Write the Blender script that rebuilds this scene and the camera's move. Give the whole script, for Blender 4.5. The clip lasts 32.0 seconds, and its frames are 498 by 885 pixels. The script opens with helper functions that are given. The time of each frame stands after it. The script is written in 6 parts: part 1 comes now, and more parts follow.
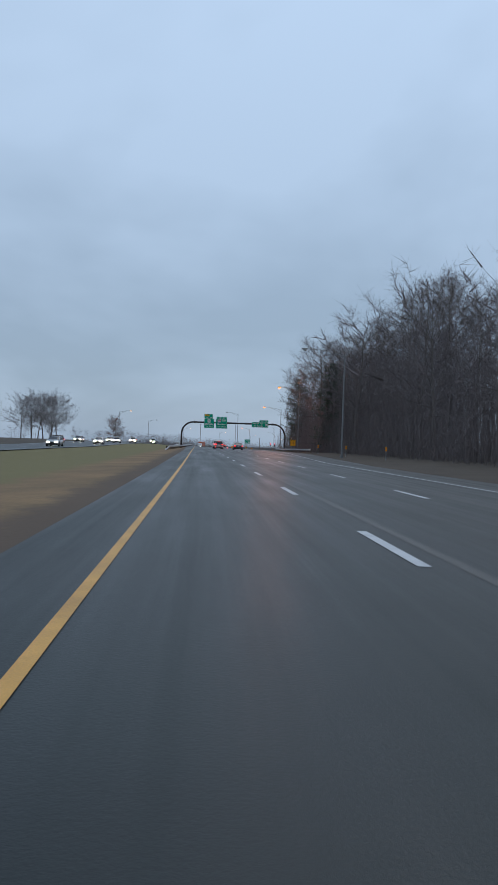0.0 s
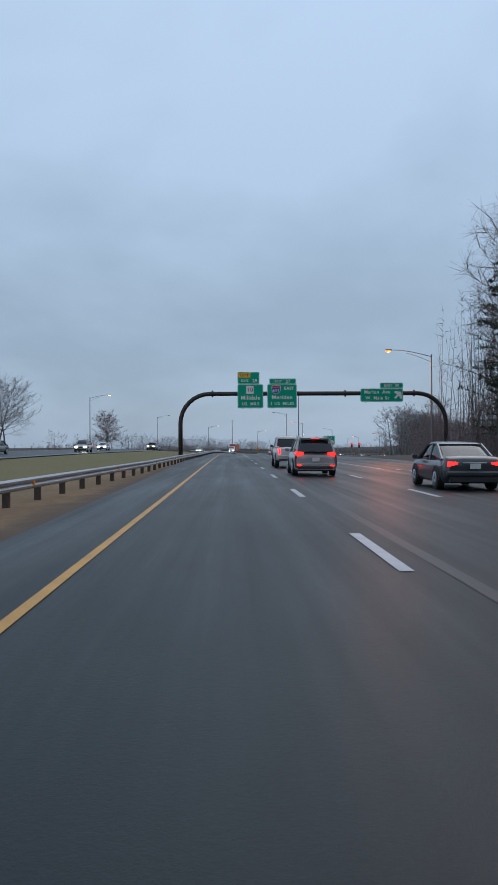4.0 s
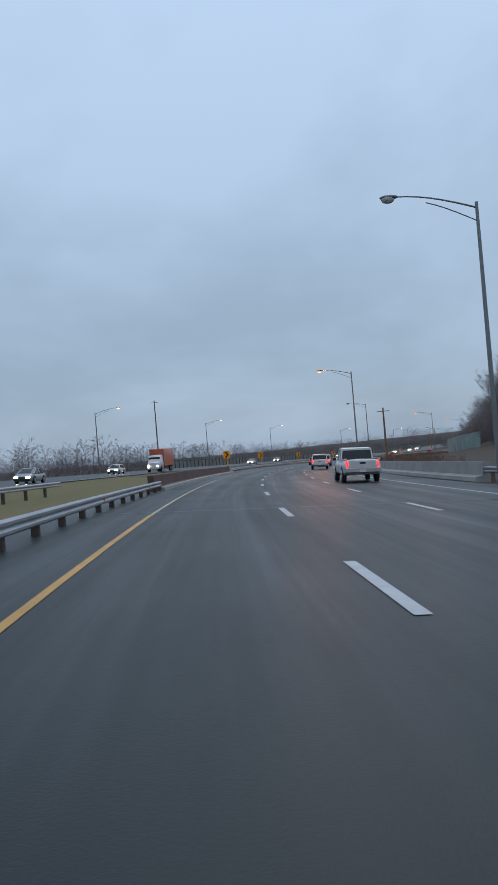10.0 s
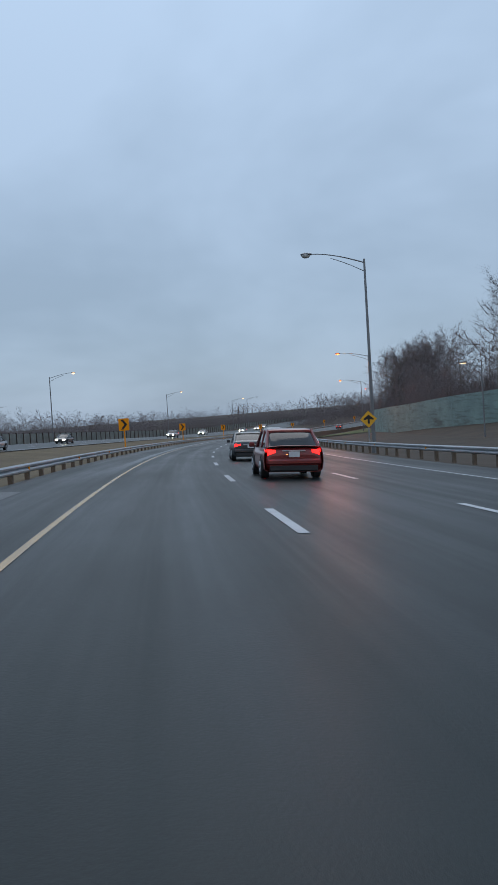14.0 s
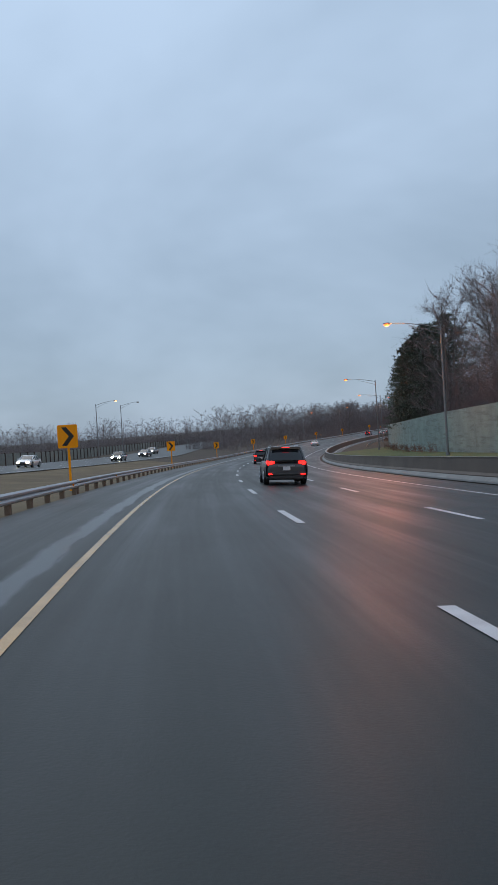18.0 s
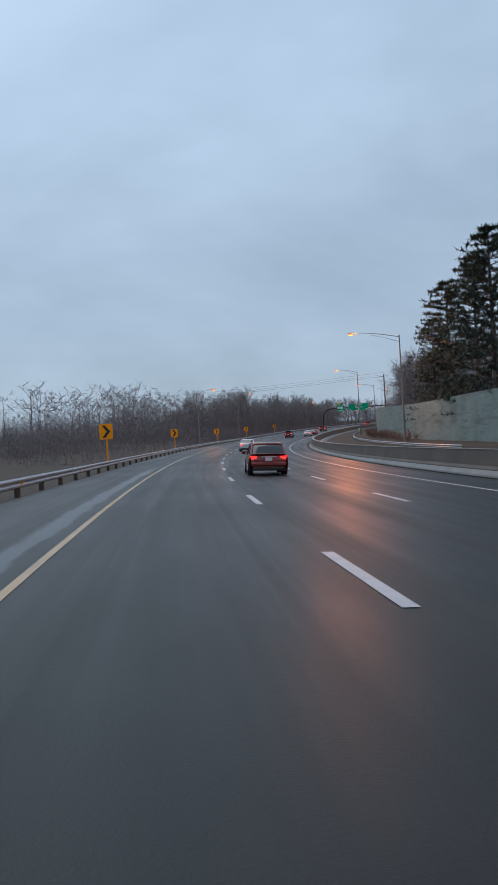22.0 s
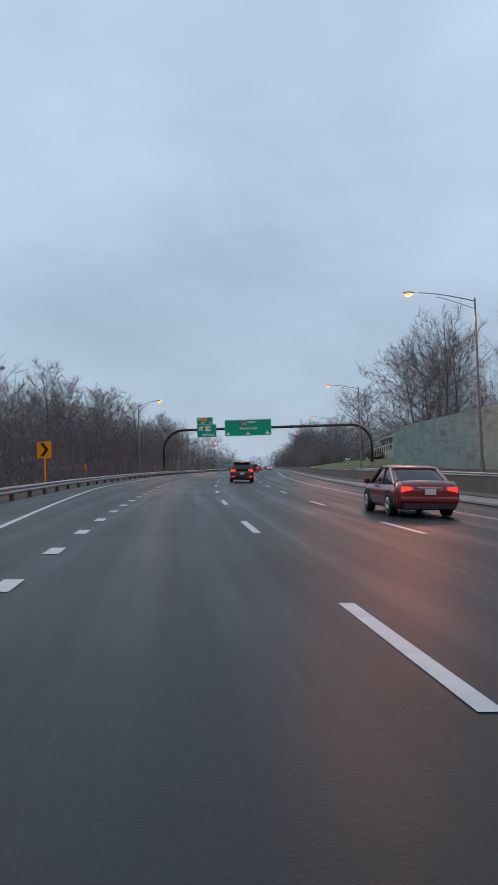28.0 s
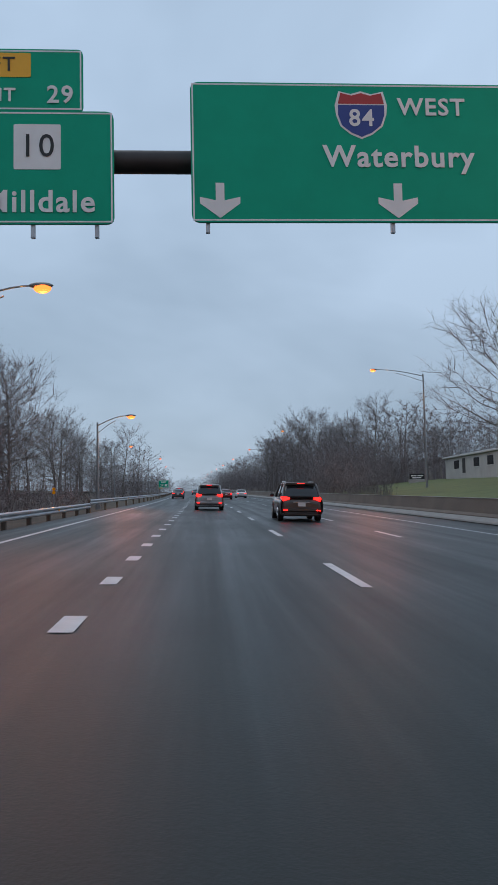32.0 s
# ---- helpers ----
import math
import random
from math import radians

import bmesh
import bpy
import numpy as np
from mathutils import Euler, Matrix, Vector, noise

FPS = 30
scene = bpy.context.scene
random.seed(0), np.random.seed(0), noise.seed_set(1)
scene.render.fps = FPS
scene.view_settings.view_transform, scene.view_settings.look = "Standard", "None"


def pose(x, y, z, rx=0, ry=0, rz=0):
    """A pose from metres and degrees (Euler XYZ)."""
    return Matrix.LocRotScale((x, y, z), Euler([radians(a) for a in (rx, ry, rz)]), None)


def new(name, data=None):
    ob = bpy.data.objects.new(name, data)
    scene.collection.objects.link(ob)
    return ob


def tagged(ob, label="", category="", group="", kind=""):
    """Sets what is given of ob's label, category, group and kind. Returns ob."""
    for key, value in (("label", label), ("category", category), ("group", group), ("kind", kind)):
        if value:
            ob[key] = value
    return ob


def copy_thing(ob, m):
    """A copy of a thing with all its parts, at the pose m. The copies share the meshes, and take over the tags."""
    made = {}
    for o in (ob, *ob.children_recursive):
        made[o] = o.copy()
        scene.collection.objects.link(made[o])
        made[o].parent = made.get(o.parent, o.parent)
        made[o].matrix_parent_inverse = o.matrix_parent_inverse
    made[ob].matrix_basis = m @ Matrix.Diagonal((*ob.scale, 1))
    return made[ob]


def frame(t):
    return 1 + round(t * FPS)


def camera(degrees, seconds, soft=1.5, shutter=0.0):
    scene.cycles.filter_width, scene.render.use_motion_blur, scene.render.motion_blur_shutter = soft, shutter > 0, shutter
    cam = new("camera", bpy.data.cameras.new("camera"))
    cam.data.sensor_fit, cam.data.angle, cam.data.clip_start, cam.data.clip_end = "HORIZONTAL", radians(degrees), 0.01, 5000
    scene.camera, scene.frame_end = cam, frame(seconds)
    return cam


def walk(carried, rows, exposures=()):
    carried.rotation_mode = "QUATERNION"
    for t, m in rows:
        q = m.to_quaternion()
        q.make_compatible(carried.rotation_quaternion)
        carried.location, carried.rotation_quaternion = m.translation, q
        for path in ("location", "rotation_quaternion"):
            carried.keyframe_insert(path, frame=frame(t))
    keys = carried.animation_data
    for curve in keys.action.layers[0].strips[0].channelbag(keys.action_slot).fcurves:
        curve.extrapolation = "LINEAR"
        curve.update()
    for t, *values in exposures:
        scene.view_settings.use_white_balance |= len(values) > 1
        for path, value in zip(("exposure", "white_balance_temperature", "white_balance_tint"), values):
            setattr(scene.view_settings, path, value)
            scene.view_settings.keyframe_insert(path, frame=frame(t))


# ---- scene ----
# ---------------------------------------------------------------- road line
# s runs along the left edge line in metres, off to the right of it
KAPPA = [-0.118, -0.126, -0.085, 0.035, -0.036, 0.09, 0.287, 1.465, 1.462, 1.634, 1.473, 1.618, 1.34, 1.56, 1.259, 1.578, 1.464, 1.348, 1.193, 0.037, -0.222, -0.156, -0.059, -0.008, 0.006, 0.006, 0.003, -0.0]
RISE = [-0.51, -0.37, 0.11, 0.25, -1.57, -4.26, -6.79, -5.84, -2.84, -0.36, 2.34, 5.06, 7.76, 9.38, 11.0, 12.62, 14.24, 15.86, 17.48]
STEP = 2.0
S_GRID = np.arange(-120, 2600, STEP)


def make_line():
    kap = np.interp(S_GRID, np.arange(len(KAPPA)) * 60.0 - 60.0, np.array(KAPPA) * 1e-3)
    th = np.concatenate([[0], np.cumsum((kap[1:] + kap[:-1]) / 2 * STEP)])
    i0 = int(120 / STEP)
    th = th - th[i0]
    x = np.concatenate([[0], np.cumsum((np.sin(th[1:]) + np.sin(th[:-1])) / 2 * STEP)])
    y = np.concatenate([[0], np.cumsum((np.cos(th[1:]) + np.cos(th[:-1])) / 2 * STEP)])
    knots = np.array(RISE)
    u = (S_GRID + 150.0) / 150.0
    i = np.clip(np.floor(u).astype(int), 1, len(knots) - 3)
    f = np.clip(u - i, -1, 2.0)
    a, b, c, d = knots[i - 1], knots[i], knots[i + 1], knots[i + 2]
    z = b + 0.5 * f * (c - a + f * (2 * a - 5 * b + 4 * c - d + f * (3 * (b - c) + d - a)))
    return th, x - x[i0], y - y[i0], z


TH, LX, LY, LZ = make_line()


BANK_S, BANK_DEG = (-120, 150, 210, 290, 340, 880, 980, 1100, 1400, 2600), (0, 0, 1.1, 1.5, 2.6, 2.8, 2.2, 1.8, 0.6, 0.6)


def bank(s):
    return math.radians(float(np.interp(s, BANK_S, BANK_DEG)))


def head(s):
    return float(np.interp(s, S_GRID, TH))


def at(s, off, up=0.0):
    th = np.interp(s, S_GRID, TH)
    return Vector((float(np.interp(s, S_GRID, LX) + off * np.cos(th)), float(np.interp(s, S_GRID, LY) - off * np.sin(th)),
                   float(np.interp(s, S_GRID, LZ)) + up - max(-40.0, min(40.0, off)) * math.tan(bank(s))))


def stand(s, off, up=0.0, turn=0.0):
    """A pose at a place by the road whose +y looks along the road; turn: degrees to the left."""
    return Matrix.Translation(at(s, off, up)) @ Matrix.Rotation(-head(s) + radians(turn), 4, "Z")


def lie(s, off, up=0.0, turn=0.0):
    """The same, tilted with the road's grade and cross fall."""
    grade = float(np.interp(s + 2, S_GRID, LZ) - np.interp(s - 2, S_GRID, LZ)) / 4
    return stand(s, off, up) @ Matrix.Rotation(bank(s), 4, "Y") @ Matrix.Rotation(math.atan(grade), 4, "X") @ Matrix.Rotation(radians(turn), 4, "Z")


EYE = 1.341


def eye(s, off, yaw, pitch, roll):
    th = head(s) + radians(yaw)
    grade = float(np.interp(s + 4, S_GRID, LZ) - np.interp(s - 4, S_GRID, LZ)) / 8
    e = radians(pitch) + math.atan(grade)
    fwd = Vector((math.sin(th) * math.cos(e), math.cos(th) * math.cos(e), math.sin(e)))
    right = Vector((math.cos(th), -math.sin(th), 0))
    up = right.cross(fwd)
    r = radians(roll)
    rr, uu = right * math.cos(r) + up * math.sin(r), up * math.cos(r) - right * math.sin(r)
    m = Matrix.Rotation(bank(s), 4, Vector((math.sin(head(s)), math.cos(head(s)), 0))) @ Matrix((rr, uu, -fwd)).transposed().to_4x4()
    m.translation = at(s, off, EYE)
    return m


ROWS = [
    (0, 14.67, 1.00, 3.37, 0.10, 1.83),
    (0.5, 31.35, 1.29, 2.47, -0.46, 1.56),
    (1, 48.39, 1.63, 1.54, -0.52, 1.77),
    (1.5, 66.10, 1.84, 0.90, -0.98, 1.26),
    (2, 83.28, 1.94, 0.53, -1.14, 1.26),
    (2.5, 100.22, 1.97, 0.27, -0.68, 0.47),
    (3, 117.04, 1.97, 0.28, -0.21, 0.35),
    (3.5, 133.14, 1.87, 0.56, -0.34, 0.13),
    (5.5, 198.05, 1.44, 3.35, 2.93, -0.58),
    (6, 214.21, 1.49, 2.76, 1.73, 0.17),
    (6.5, 231.09, 1.42, 2.40, 0.20, 0.95),
    (7, 248.41, 1.36, 2.03, -0.33, -0.08),
    (7.5, 265.71, 1.41, 1.53, 1.21, -0.17),
    (8, 284.13, 1.33, 1.44, 2.58, 0.39),
    (8.5, 302.43, 1.36, 1.79, 2.69, 0.67),
    (9, 319.70, 1.50, 2.27, 2.18, 0.14),
    (9.5, 334.86, 1.75, 2.76, 1.82, -0.65),
    (10, 349.56, 1.89, 3.23, 1.39, -2.18),
    (10.5, 365.51, 1.93, 3.49, 0.82, -2.18),
    (11, 381.62, 1.96, 3.44, 0.48, -1.66),
    (11.5, 398.04, 1.88, 3.60, 0.56, -3.24),
    (12, 414.59, 1.82, 7.07, 0.80, -1.98),
    (12.5, 431.29, 1.83, 6.91, -0.14, -1.63),
    (13, 447.80, 1.87, 7.36, -0.48, -1.48),
    (13.5, 463.82, 1.79, 7.54, -0.73, -1.25),
    (15.5, 527.43, 1.39, 5.93, 0.41, -0.50),
    (16, 543.36, 1.30, 6.02, 0.45, -1.03),
    (16.5, 559.31, 1.21, 6.12, 0.80, -0.69),
    (17, 575.52, 1.16, 5.95, 1.23, -0.66),
    (17.5, 592.38, 1.25, 5.84, 1.27, -0.48),
    (18, 609.05, 1.31, 5.71, 0.93, -0.86),
    (18.5, 625.56, 1.38, 5.65, 0.94, -1.06),
    (19, 641.54, 1.42, 5.62, 0.85, -1.14),
    (19.5, 657.04, 1.42, 5.58, 1.07, -1.24),
    (20, 672.78, 1.58, 6.06, 1.16, -0.91),
    (20.5, 688.81, 1.70, 6.11, 0.83, -0.95),
    (21, 705.13, 1.73, 6.02, 0.28, -0.66),
    (21.5, 722.39, 1.71, 6.04, 0.18, -1.08),
    (22, 739.76, 1.63, 6.19, 0.59, -0.73),
    (22.5, 756.57, 1.50, 6.52, 0.59, -0.57),
    (23, 772.98, 1.57, 6.85, 0.77, -0.28),
    (23.5, 789.13, 1.75, 7.15, 0.99, 0.21),
    (24, 805.31, 1.92, 7.37, 0.91, 0.57),
    (24.5, 821.78, 2.02, 7.52, 1.01, 0.35),
    (25, 838.43, 2.06, 7.37, 1.16, 0.14),
    (25.5, 855.30, 1.96, 7.17, 1.27, -0.38),
    (26, 872.69, 1.84, 6.96, 1.07, -0.64),
    (26.5, 889.18, 1.64, 6.72, 1.00, -0.93),
    (28.5, 952.69, 1.87, 6.04, 2.06, 0.49),
    (29, 968.44, 1.88, 5.91, 1.86, -0.60),
    (29.5, 983.98, 1.87, 5.40, 2.62, -1.46),
    (30, 999.98, 1.86, 4.87, 3.54, -0.73),
    (30.5, 1016.58, 1.74, 4.44, 4.03, -0.87),
    (31, 1032.78, 1.59, 3.89, 4.90, -0.71),
    (31.5, 1048.55, 1.43, 3.78, 5.33, 0.11),
    (32, 1064.29, 1.28, 3.48, 3.44, 0.74),
]
cam = camera(34.96, 32.0)
walk(cam, [(t, eye(*row)) for t, *row in ROWS], [(0, 0.0, 6500, 10), (14, 0.0, 6500, 10), (17, 0.0, 6640, 10), (19, 0.03, 6640, 10), (21, 0.04, 6580, 10), (23, 0.12, 6750, 10), (29, 0.16, 6800, 10), (32, 0.08, 6700, 10)])

# ---------------------------------------------------------------- light
world = bpy.data.worlds.new("overcast_dusk")
scene.world = world
world.use_nodes = True
wn, wl = world.node_tree.nodes, world.node_tree.links
wn.clear()


def node(tree, kind, **values):
    n = tree.nodes.new(kind)
    for key, value in values.items():
        n.inputs[key.replace("_", " ")].default_value = value
    return n


def build_sky():
    tree = world.node_tree
    out = tree.nodes.new("ShaderNodeOutputWorld")
    back = node(tree, "ShaderNodeBackground", Strength=1.0)
    sky = tree.nodes.new("ShaderNodeTexSky")
    sky.sky_type, sky.sun_disc, sky.sun_elevation, sky.sun_rotation = "NISHITA", False, radians(12), radians(200)
    coord = tree.nodes.new("ShaderNodeTexCoord")
    sep = tree.nodes.new("ShaderNodeSeparateXYZ")
    tree.links.new(coord.outputs["Generated"], sep.inputs[0])
    # cloud layer seen at a flat height: direction divided by its rise
    lift = tree.nodes.new("ShaderNodeMath")
    lift.operation, lift.inputs[1].default_value = "MAXIMUM", 0.0
    tree.links.new(sep.outputs["Z"], lift.inputs[0])
    add = tree.nodes.new("ShaderNodeMath")
    add.operation, add.inputs[1].default_value = "ADD", 0.42
    tree.links.new(lift.outputs[0], add.inputs[0])
    div = tree.nodes.new("ShaderNodeVectorMath")
    div.operation = "DIVIDE"
    comb = tree.nodes.new("ShaderNodeCombineXYZ")
    for axis in range(3):
        tree.links.new(add.outputs[0], comb.inputs[axis])
    tree.links.new(coord.outputs["Generated"], div.inputs[0])
    tree.links.new(comb.outputs[0], div.inputs[1])
    noise_a = node(tree, "ShaderNodeTexNoise", Scale=1.25, Detail=4.5, Roughness=0.56, Distortion=0.25)
    tree.links.new(div.outputs[0], noise_a.inputs["Vector"])
    ramp = tree.nodes.new("ShaderNodeValToRGB")
    ramp.color_ramp.elements[0].position, ramp.color_ramp.elements[0].color = 0.38, (0.38, 0.51, 0.685, 1)
    ramp.color_ramp.elements[1].position, ramp.color_ramp.elements[1].color = 0.64, (0.51, 0.668, 0.885, 1)
    tree.links.new(noise_a.outputs["Fac"], ramp.inputs[0])
    low = node(tree, "ShaderNodeMapRange")
    for key, value in ((1, -0.02), (2, 0.5), (3, 0.72), (4, 1.07)):
        low.inputs[key].default_value = value
    tree.links.new(sep.outputs["Z"], low.inputs[0])
    scale = tree.nodes.new("ShaderNodeVectorMath")
    scale.operation = "SCALE"
    tree.links.new(ramp.outputs[0], scale.inputs[0])
    tree.links.new(low.outputs[0], scale.inputs["Scale"])
    dim = tree.nodes.new("ShaderNodeVectorMath")
    dim.operation, dim.inputs["Scale"].default_value = "SCALE", 0.1
    tree.links.new(sky.outputs[0], dim.inputs[0])
    mix = tree.nodes.new("ShaderNodeMix")
    mix.data_type, mix.inputs["Factor"].default_value = "RGBA", 0.9
    tree.links.new(dim.outputs[0], mix.inputs["A"])
    tree.links.new(scale.outputs[0], mix.inputs["B"])
    tree.links.new(mix.outputs["Result"], back.inputs["Color"])
    tree.links.new(back.outputs[0], out.inputs[0])


build_sky()
sun = new("sun", bpy.data.lights.new("sun", "SUN"))
sun.data.energy, sun.data.angle, sun.data.color = 0.5, radians(40), (1.0, 0.97, 0.94)
sun.rotation_euler = (radians(40), 0, radians(160))


# ---------------------------------------------------------------- materials
def material(name, colour, rough=0.7, metal=0.0, spots=0.25, size=3.0, bump=0.15, fine=60.0, emit=None, watts=0.0, spec=0.5):
    """Paint, stone, earth and metal: colour broken at two scales, with fine relief."""
    m = bpy.data.materials.new(name)
    m.use_nodes = True
    t = m.node_tree
    b = t.nodes["Principled BSDF"]
    b.inputs["Roughness"].default_value, b.inputs["Metallic"].default_value = rough, metal
    b.inputs["Specular IOR Level"].default_value = spec
    coord = t.nodes.new("ShaderNodeTexCoord")
    big = node(t, "ShaderNodeTexNoise", Scale=1.0 / size, Detail=4.0, Roughness=0.6)
    small = node(t, "ShaderNodeTexNoise", Scale=fine, Detail=3.0, Roughness=0.7)
    for n in (big, small):
        t.links.new(coord.outputs["Object"], n.inputs["Vector"])
    both = node(t, "ShaderNodeMix", Factor=0.4)
    t.links.new(big.outputs["Fac"], both.inputs["A"])
    t.links.new(small.outputs["Fac"], both.inputs["B"])
    ramp = t.nodes.new("ShaderNodeValToRGB")
    ramp.color_ramp.elements[0].position, ramp.color_ramp.elements[1].position = 0.3, 0.7
    ramp.color_ramp.elements[0].color = (*[c * (1 - spots) for c in colour], 1)
    ramp.color_ramp.elements[1].color = (*[min(1, c * (1 + spots)) for c in colour], 1)
    t.links.new(both.outputs[0], ramp.inputs[0])
    t.links.new(ramp.outputs[0], b.inputs["Base Color"])
    if bump:
        bn = node(t, "ShaderNodeBump", Strength=bump, Distance=0.02)
        t.links.new(small.outputs["Fac"], bn.inputs["Height"])
        t.links.new(bn.outputs[0], b.inputs["Normal"])
    if emit:
        b.inputs["Emission Color"].default_value = (*emit, 1)
        b.inputs["Emission Strength"].default_value = watts
    return m


ASPHALT = material("wet_asphalt", (0.0145, 0.0205, 0.0212), 0.44, spots=0.4, size=4, bump=0.14, fine=38, spec=0.2)


def streaked_road():
    """Wet asphalt whose sheen and tone run in long streaks and wheel tracks along the road (u: metres along, v: metres across)."""
    m = ASPHALT.copy()
    m.name = "streaked_wet_asphalt"
    t = m.node_tree
    b = t.nodes["Principled BSDF"]
    uv = t.nodes.new("ShaderNodeUVMap")
    uv.uv_map = "road"
    stretch = t.nodes.new("ShaderNodeVectorMath")
    stretch.operation, stretch.inputs[1].default_value = "MULTIPLY", (0.022, 1.1, 1.0)
    t.links.new(uv.outputs[0], stretch.inputs[0])
    streak = node(t, "ShaderNodeTexNoise", Scale=1.0, Detail=5.0, Roughness=0.62, Distortion=0.3)
    t.links.new(stretch.outputs[0], streak.inputs["Vector"])
    patch = t.nodes.new("ShaderNodeVectorMath")
    patch.operation, patch.inputs[1].default_value = "MULTIPLY", (0.11, 0.45, 1.0)
    t.links.new(uv.outputs[0], patch.inputs[0])
    damp = node(t, "ShaderNodeTexNoise", Scale=1.0, Detail=6.0, Roughness=0.6)
    t.links.new(patch.outputs[0], damp.inputs["Vector"])
    both = node(t, "ShaderNodeMix", Factor=0.35)
    t.links.new(streak.outputs["Fac"], both.inputs["A"])
    t.links.new(damp.outputs["Fac"], both.inputs["B"])
    sheen = node(t, "ShaderNodeMapRange")
    for key, value in ((1, 0.36), (2, 0.64), (3, 0.36), (4, 0.56)):
        sheen.inputs[key].default_value = value
    t.links.new(both.outputs[0], sheen.inputs[0])
    tone = node(t, "ShaderNodeMapRange")
    for key, value in ((1, 0.36), (2, 0.64), (3, 0.72), (4, 1.4)):
        tone.inputs[key].default_value = value
    t.links.new(both.outputs[0], tone.inputs[0])
    base = b.inputs["Base Color"].links[0].from_socket
    mul = t.nodes.new("ShaderNodeVectorMath")
    mul.operation = "SCALE"
    t.links.new(base, mul.inputs[0])
    t.links.new(tone.outputs[0], mul.inputs["Scale"])
    # a ragged damp strip on the curve's shoulder, its sky sheen painted paler
    axes = t.nodes.new("ShaderNodeSeparateXYZ")
    t.links.new(uv.outputs[0], axes.inputs[0])
    rag = t.nodes.new("ShaderNodeVectorMath")
    rag.operation, rag.inputs[1].default_value = "MULTIPLY", (0.35, 2.2, 1.0)
    t.links.new(uv.outputs[0], rag.inputs[0])
    fray = node(t, "ShaderNodeTexNoise", Scale=1.0, Detail=6.0, Roughness=0.65)
    t.links.new(rag.outputs[0], fray.inputs["Vector"])
    wander = t.nodes.new("ShaderNodeMath")
    wander.operation, wander.inputs[1].default_value, wander.inputs[2].default_value = "MULTIPLY_ADD", 0.5, -0.25
    t.links.new(fray.outputs["Fac"], wander.inputs[0])
    across = t.nodes.new("ShaderNodeMath")
    across.operation = "ADD"
    t.links.new(axes.outputs["Y"], across.inputs[0])
    t.links.new(wander.outputs[0], across.inputs[1])
    mask = None
    for source, a0, a1, b0, b1 in ((across.outputs[0], -0.8, -0.62, 0, 1), (across.outputs[0], -0.42, -0.3, 1, 0), (axes.outputs["X"], 500, 530, 0, 1), (axes.outputs["X"], 778, 794, 1, 0)):
        edge = node(t, "ShaderNodeMapRange")
        edge.interpolation_type = "SMOOTHSTEP"
        for key, value in ((1, a0), (2, a1), (3, b0), (4, b1)):
            edge.inputs[key].default_value = value
        t.links.new(source, edge.inputs[0])
        if mask is None:
            mask = edge.outputs[0]
        else:
            both_edges = t.nodes.new("ShaderNodeMath")
            both_edges.operation = "MULTIPLY"
            t.links.new(mask, both_edges.inputs[0])
            t.links.new(edge.outputs[0], both_edges.inputs[1])
            mask = both_edges.outputs[0]
    damp_gloss = node(t, "ShaderNodeMix", B=0.29)
    t.links.new(mask, damp_gloss.inputs["Factor"])
    t.links.new(sheen.outputs[0], damp_gloss.inputs["A"])
    t.links.new(damp_gloss.outputs[0], b.inputs["Roughness"])
    # wet sheen put into the colour: paler than the asphalt around it
    sheen_tone = t.nodes.new("ShaderNodeMix")
    sheen_tone.data_type, sheen_tone.inputs["B"].default_value = "RGBA", (0.062, 0.068, 0.073, 1)
    t.links.new(mask, sheen_tone.inputs["Factor"])
    t.links.new(mul.outputs[0], sheen_tone.inputs["A"])
    t.links.new(sheen_tone.outputs["Result"], b.inputs["Base Color"])
    return m


ROAD = streaked_road()
OLD_ASPHALT = material("worn_pale_asphalt", (0.045, 0.049, 0.052), 0.45, spots=0.3, size=2.5, bump=0.25, fine=45)
GRASS = material("dry_winter_grass", (0.2, 0.122, 0.056), 0.95, spots=0.45, size=5, bump=0.7, fine=7)
LAWN = material("green_winter_lawn", (0.085, 0.105, 0.03), 0.95, spots=0.35, size=4, bump=0.6, fine=9)
DULL_GRASS = material("dull_winter_grass", (0.135, 0.097, 0.05), 0.95, spots=0.45, size=4, bump=0.7, fine=7)


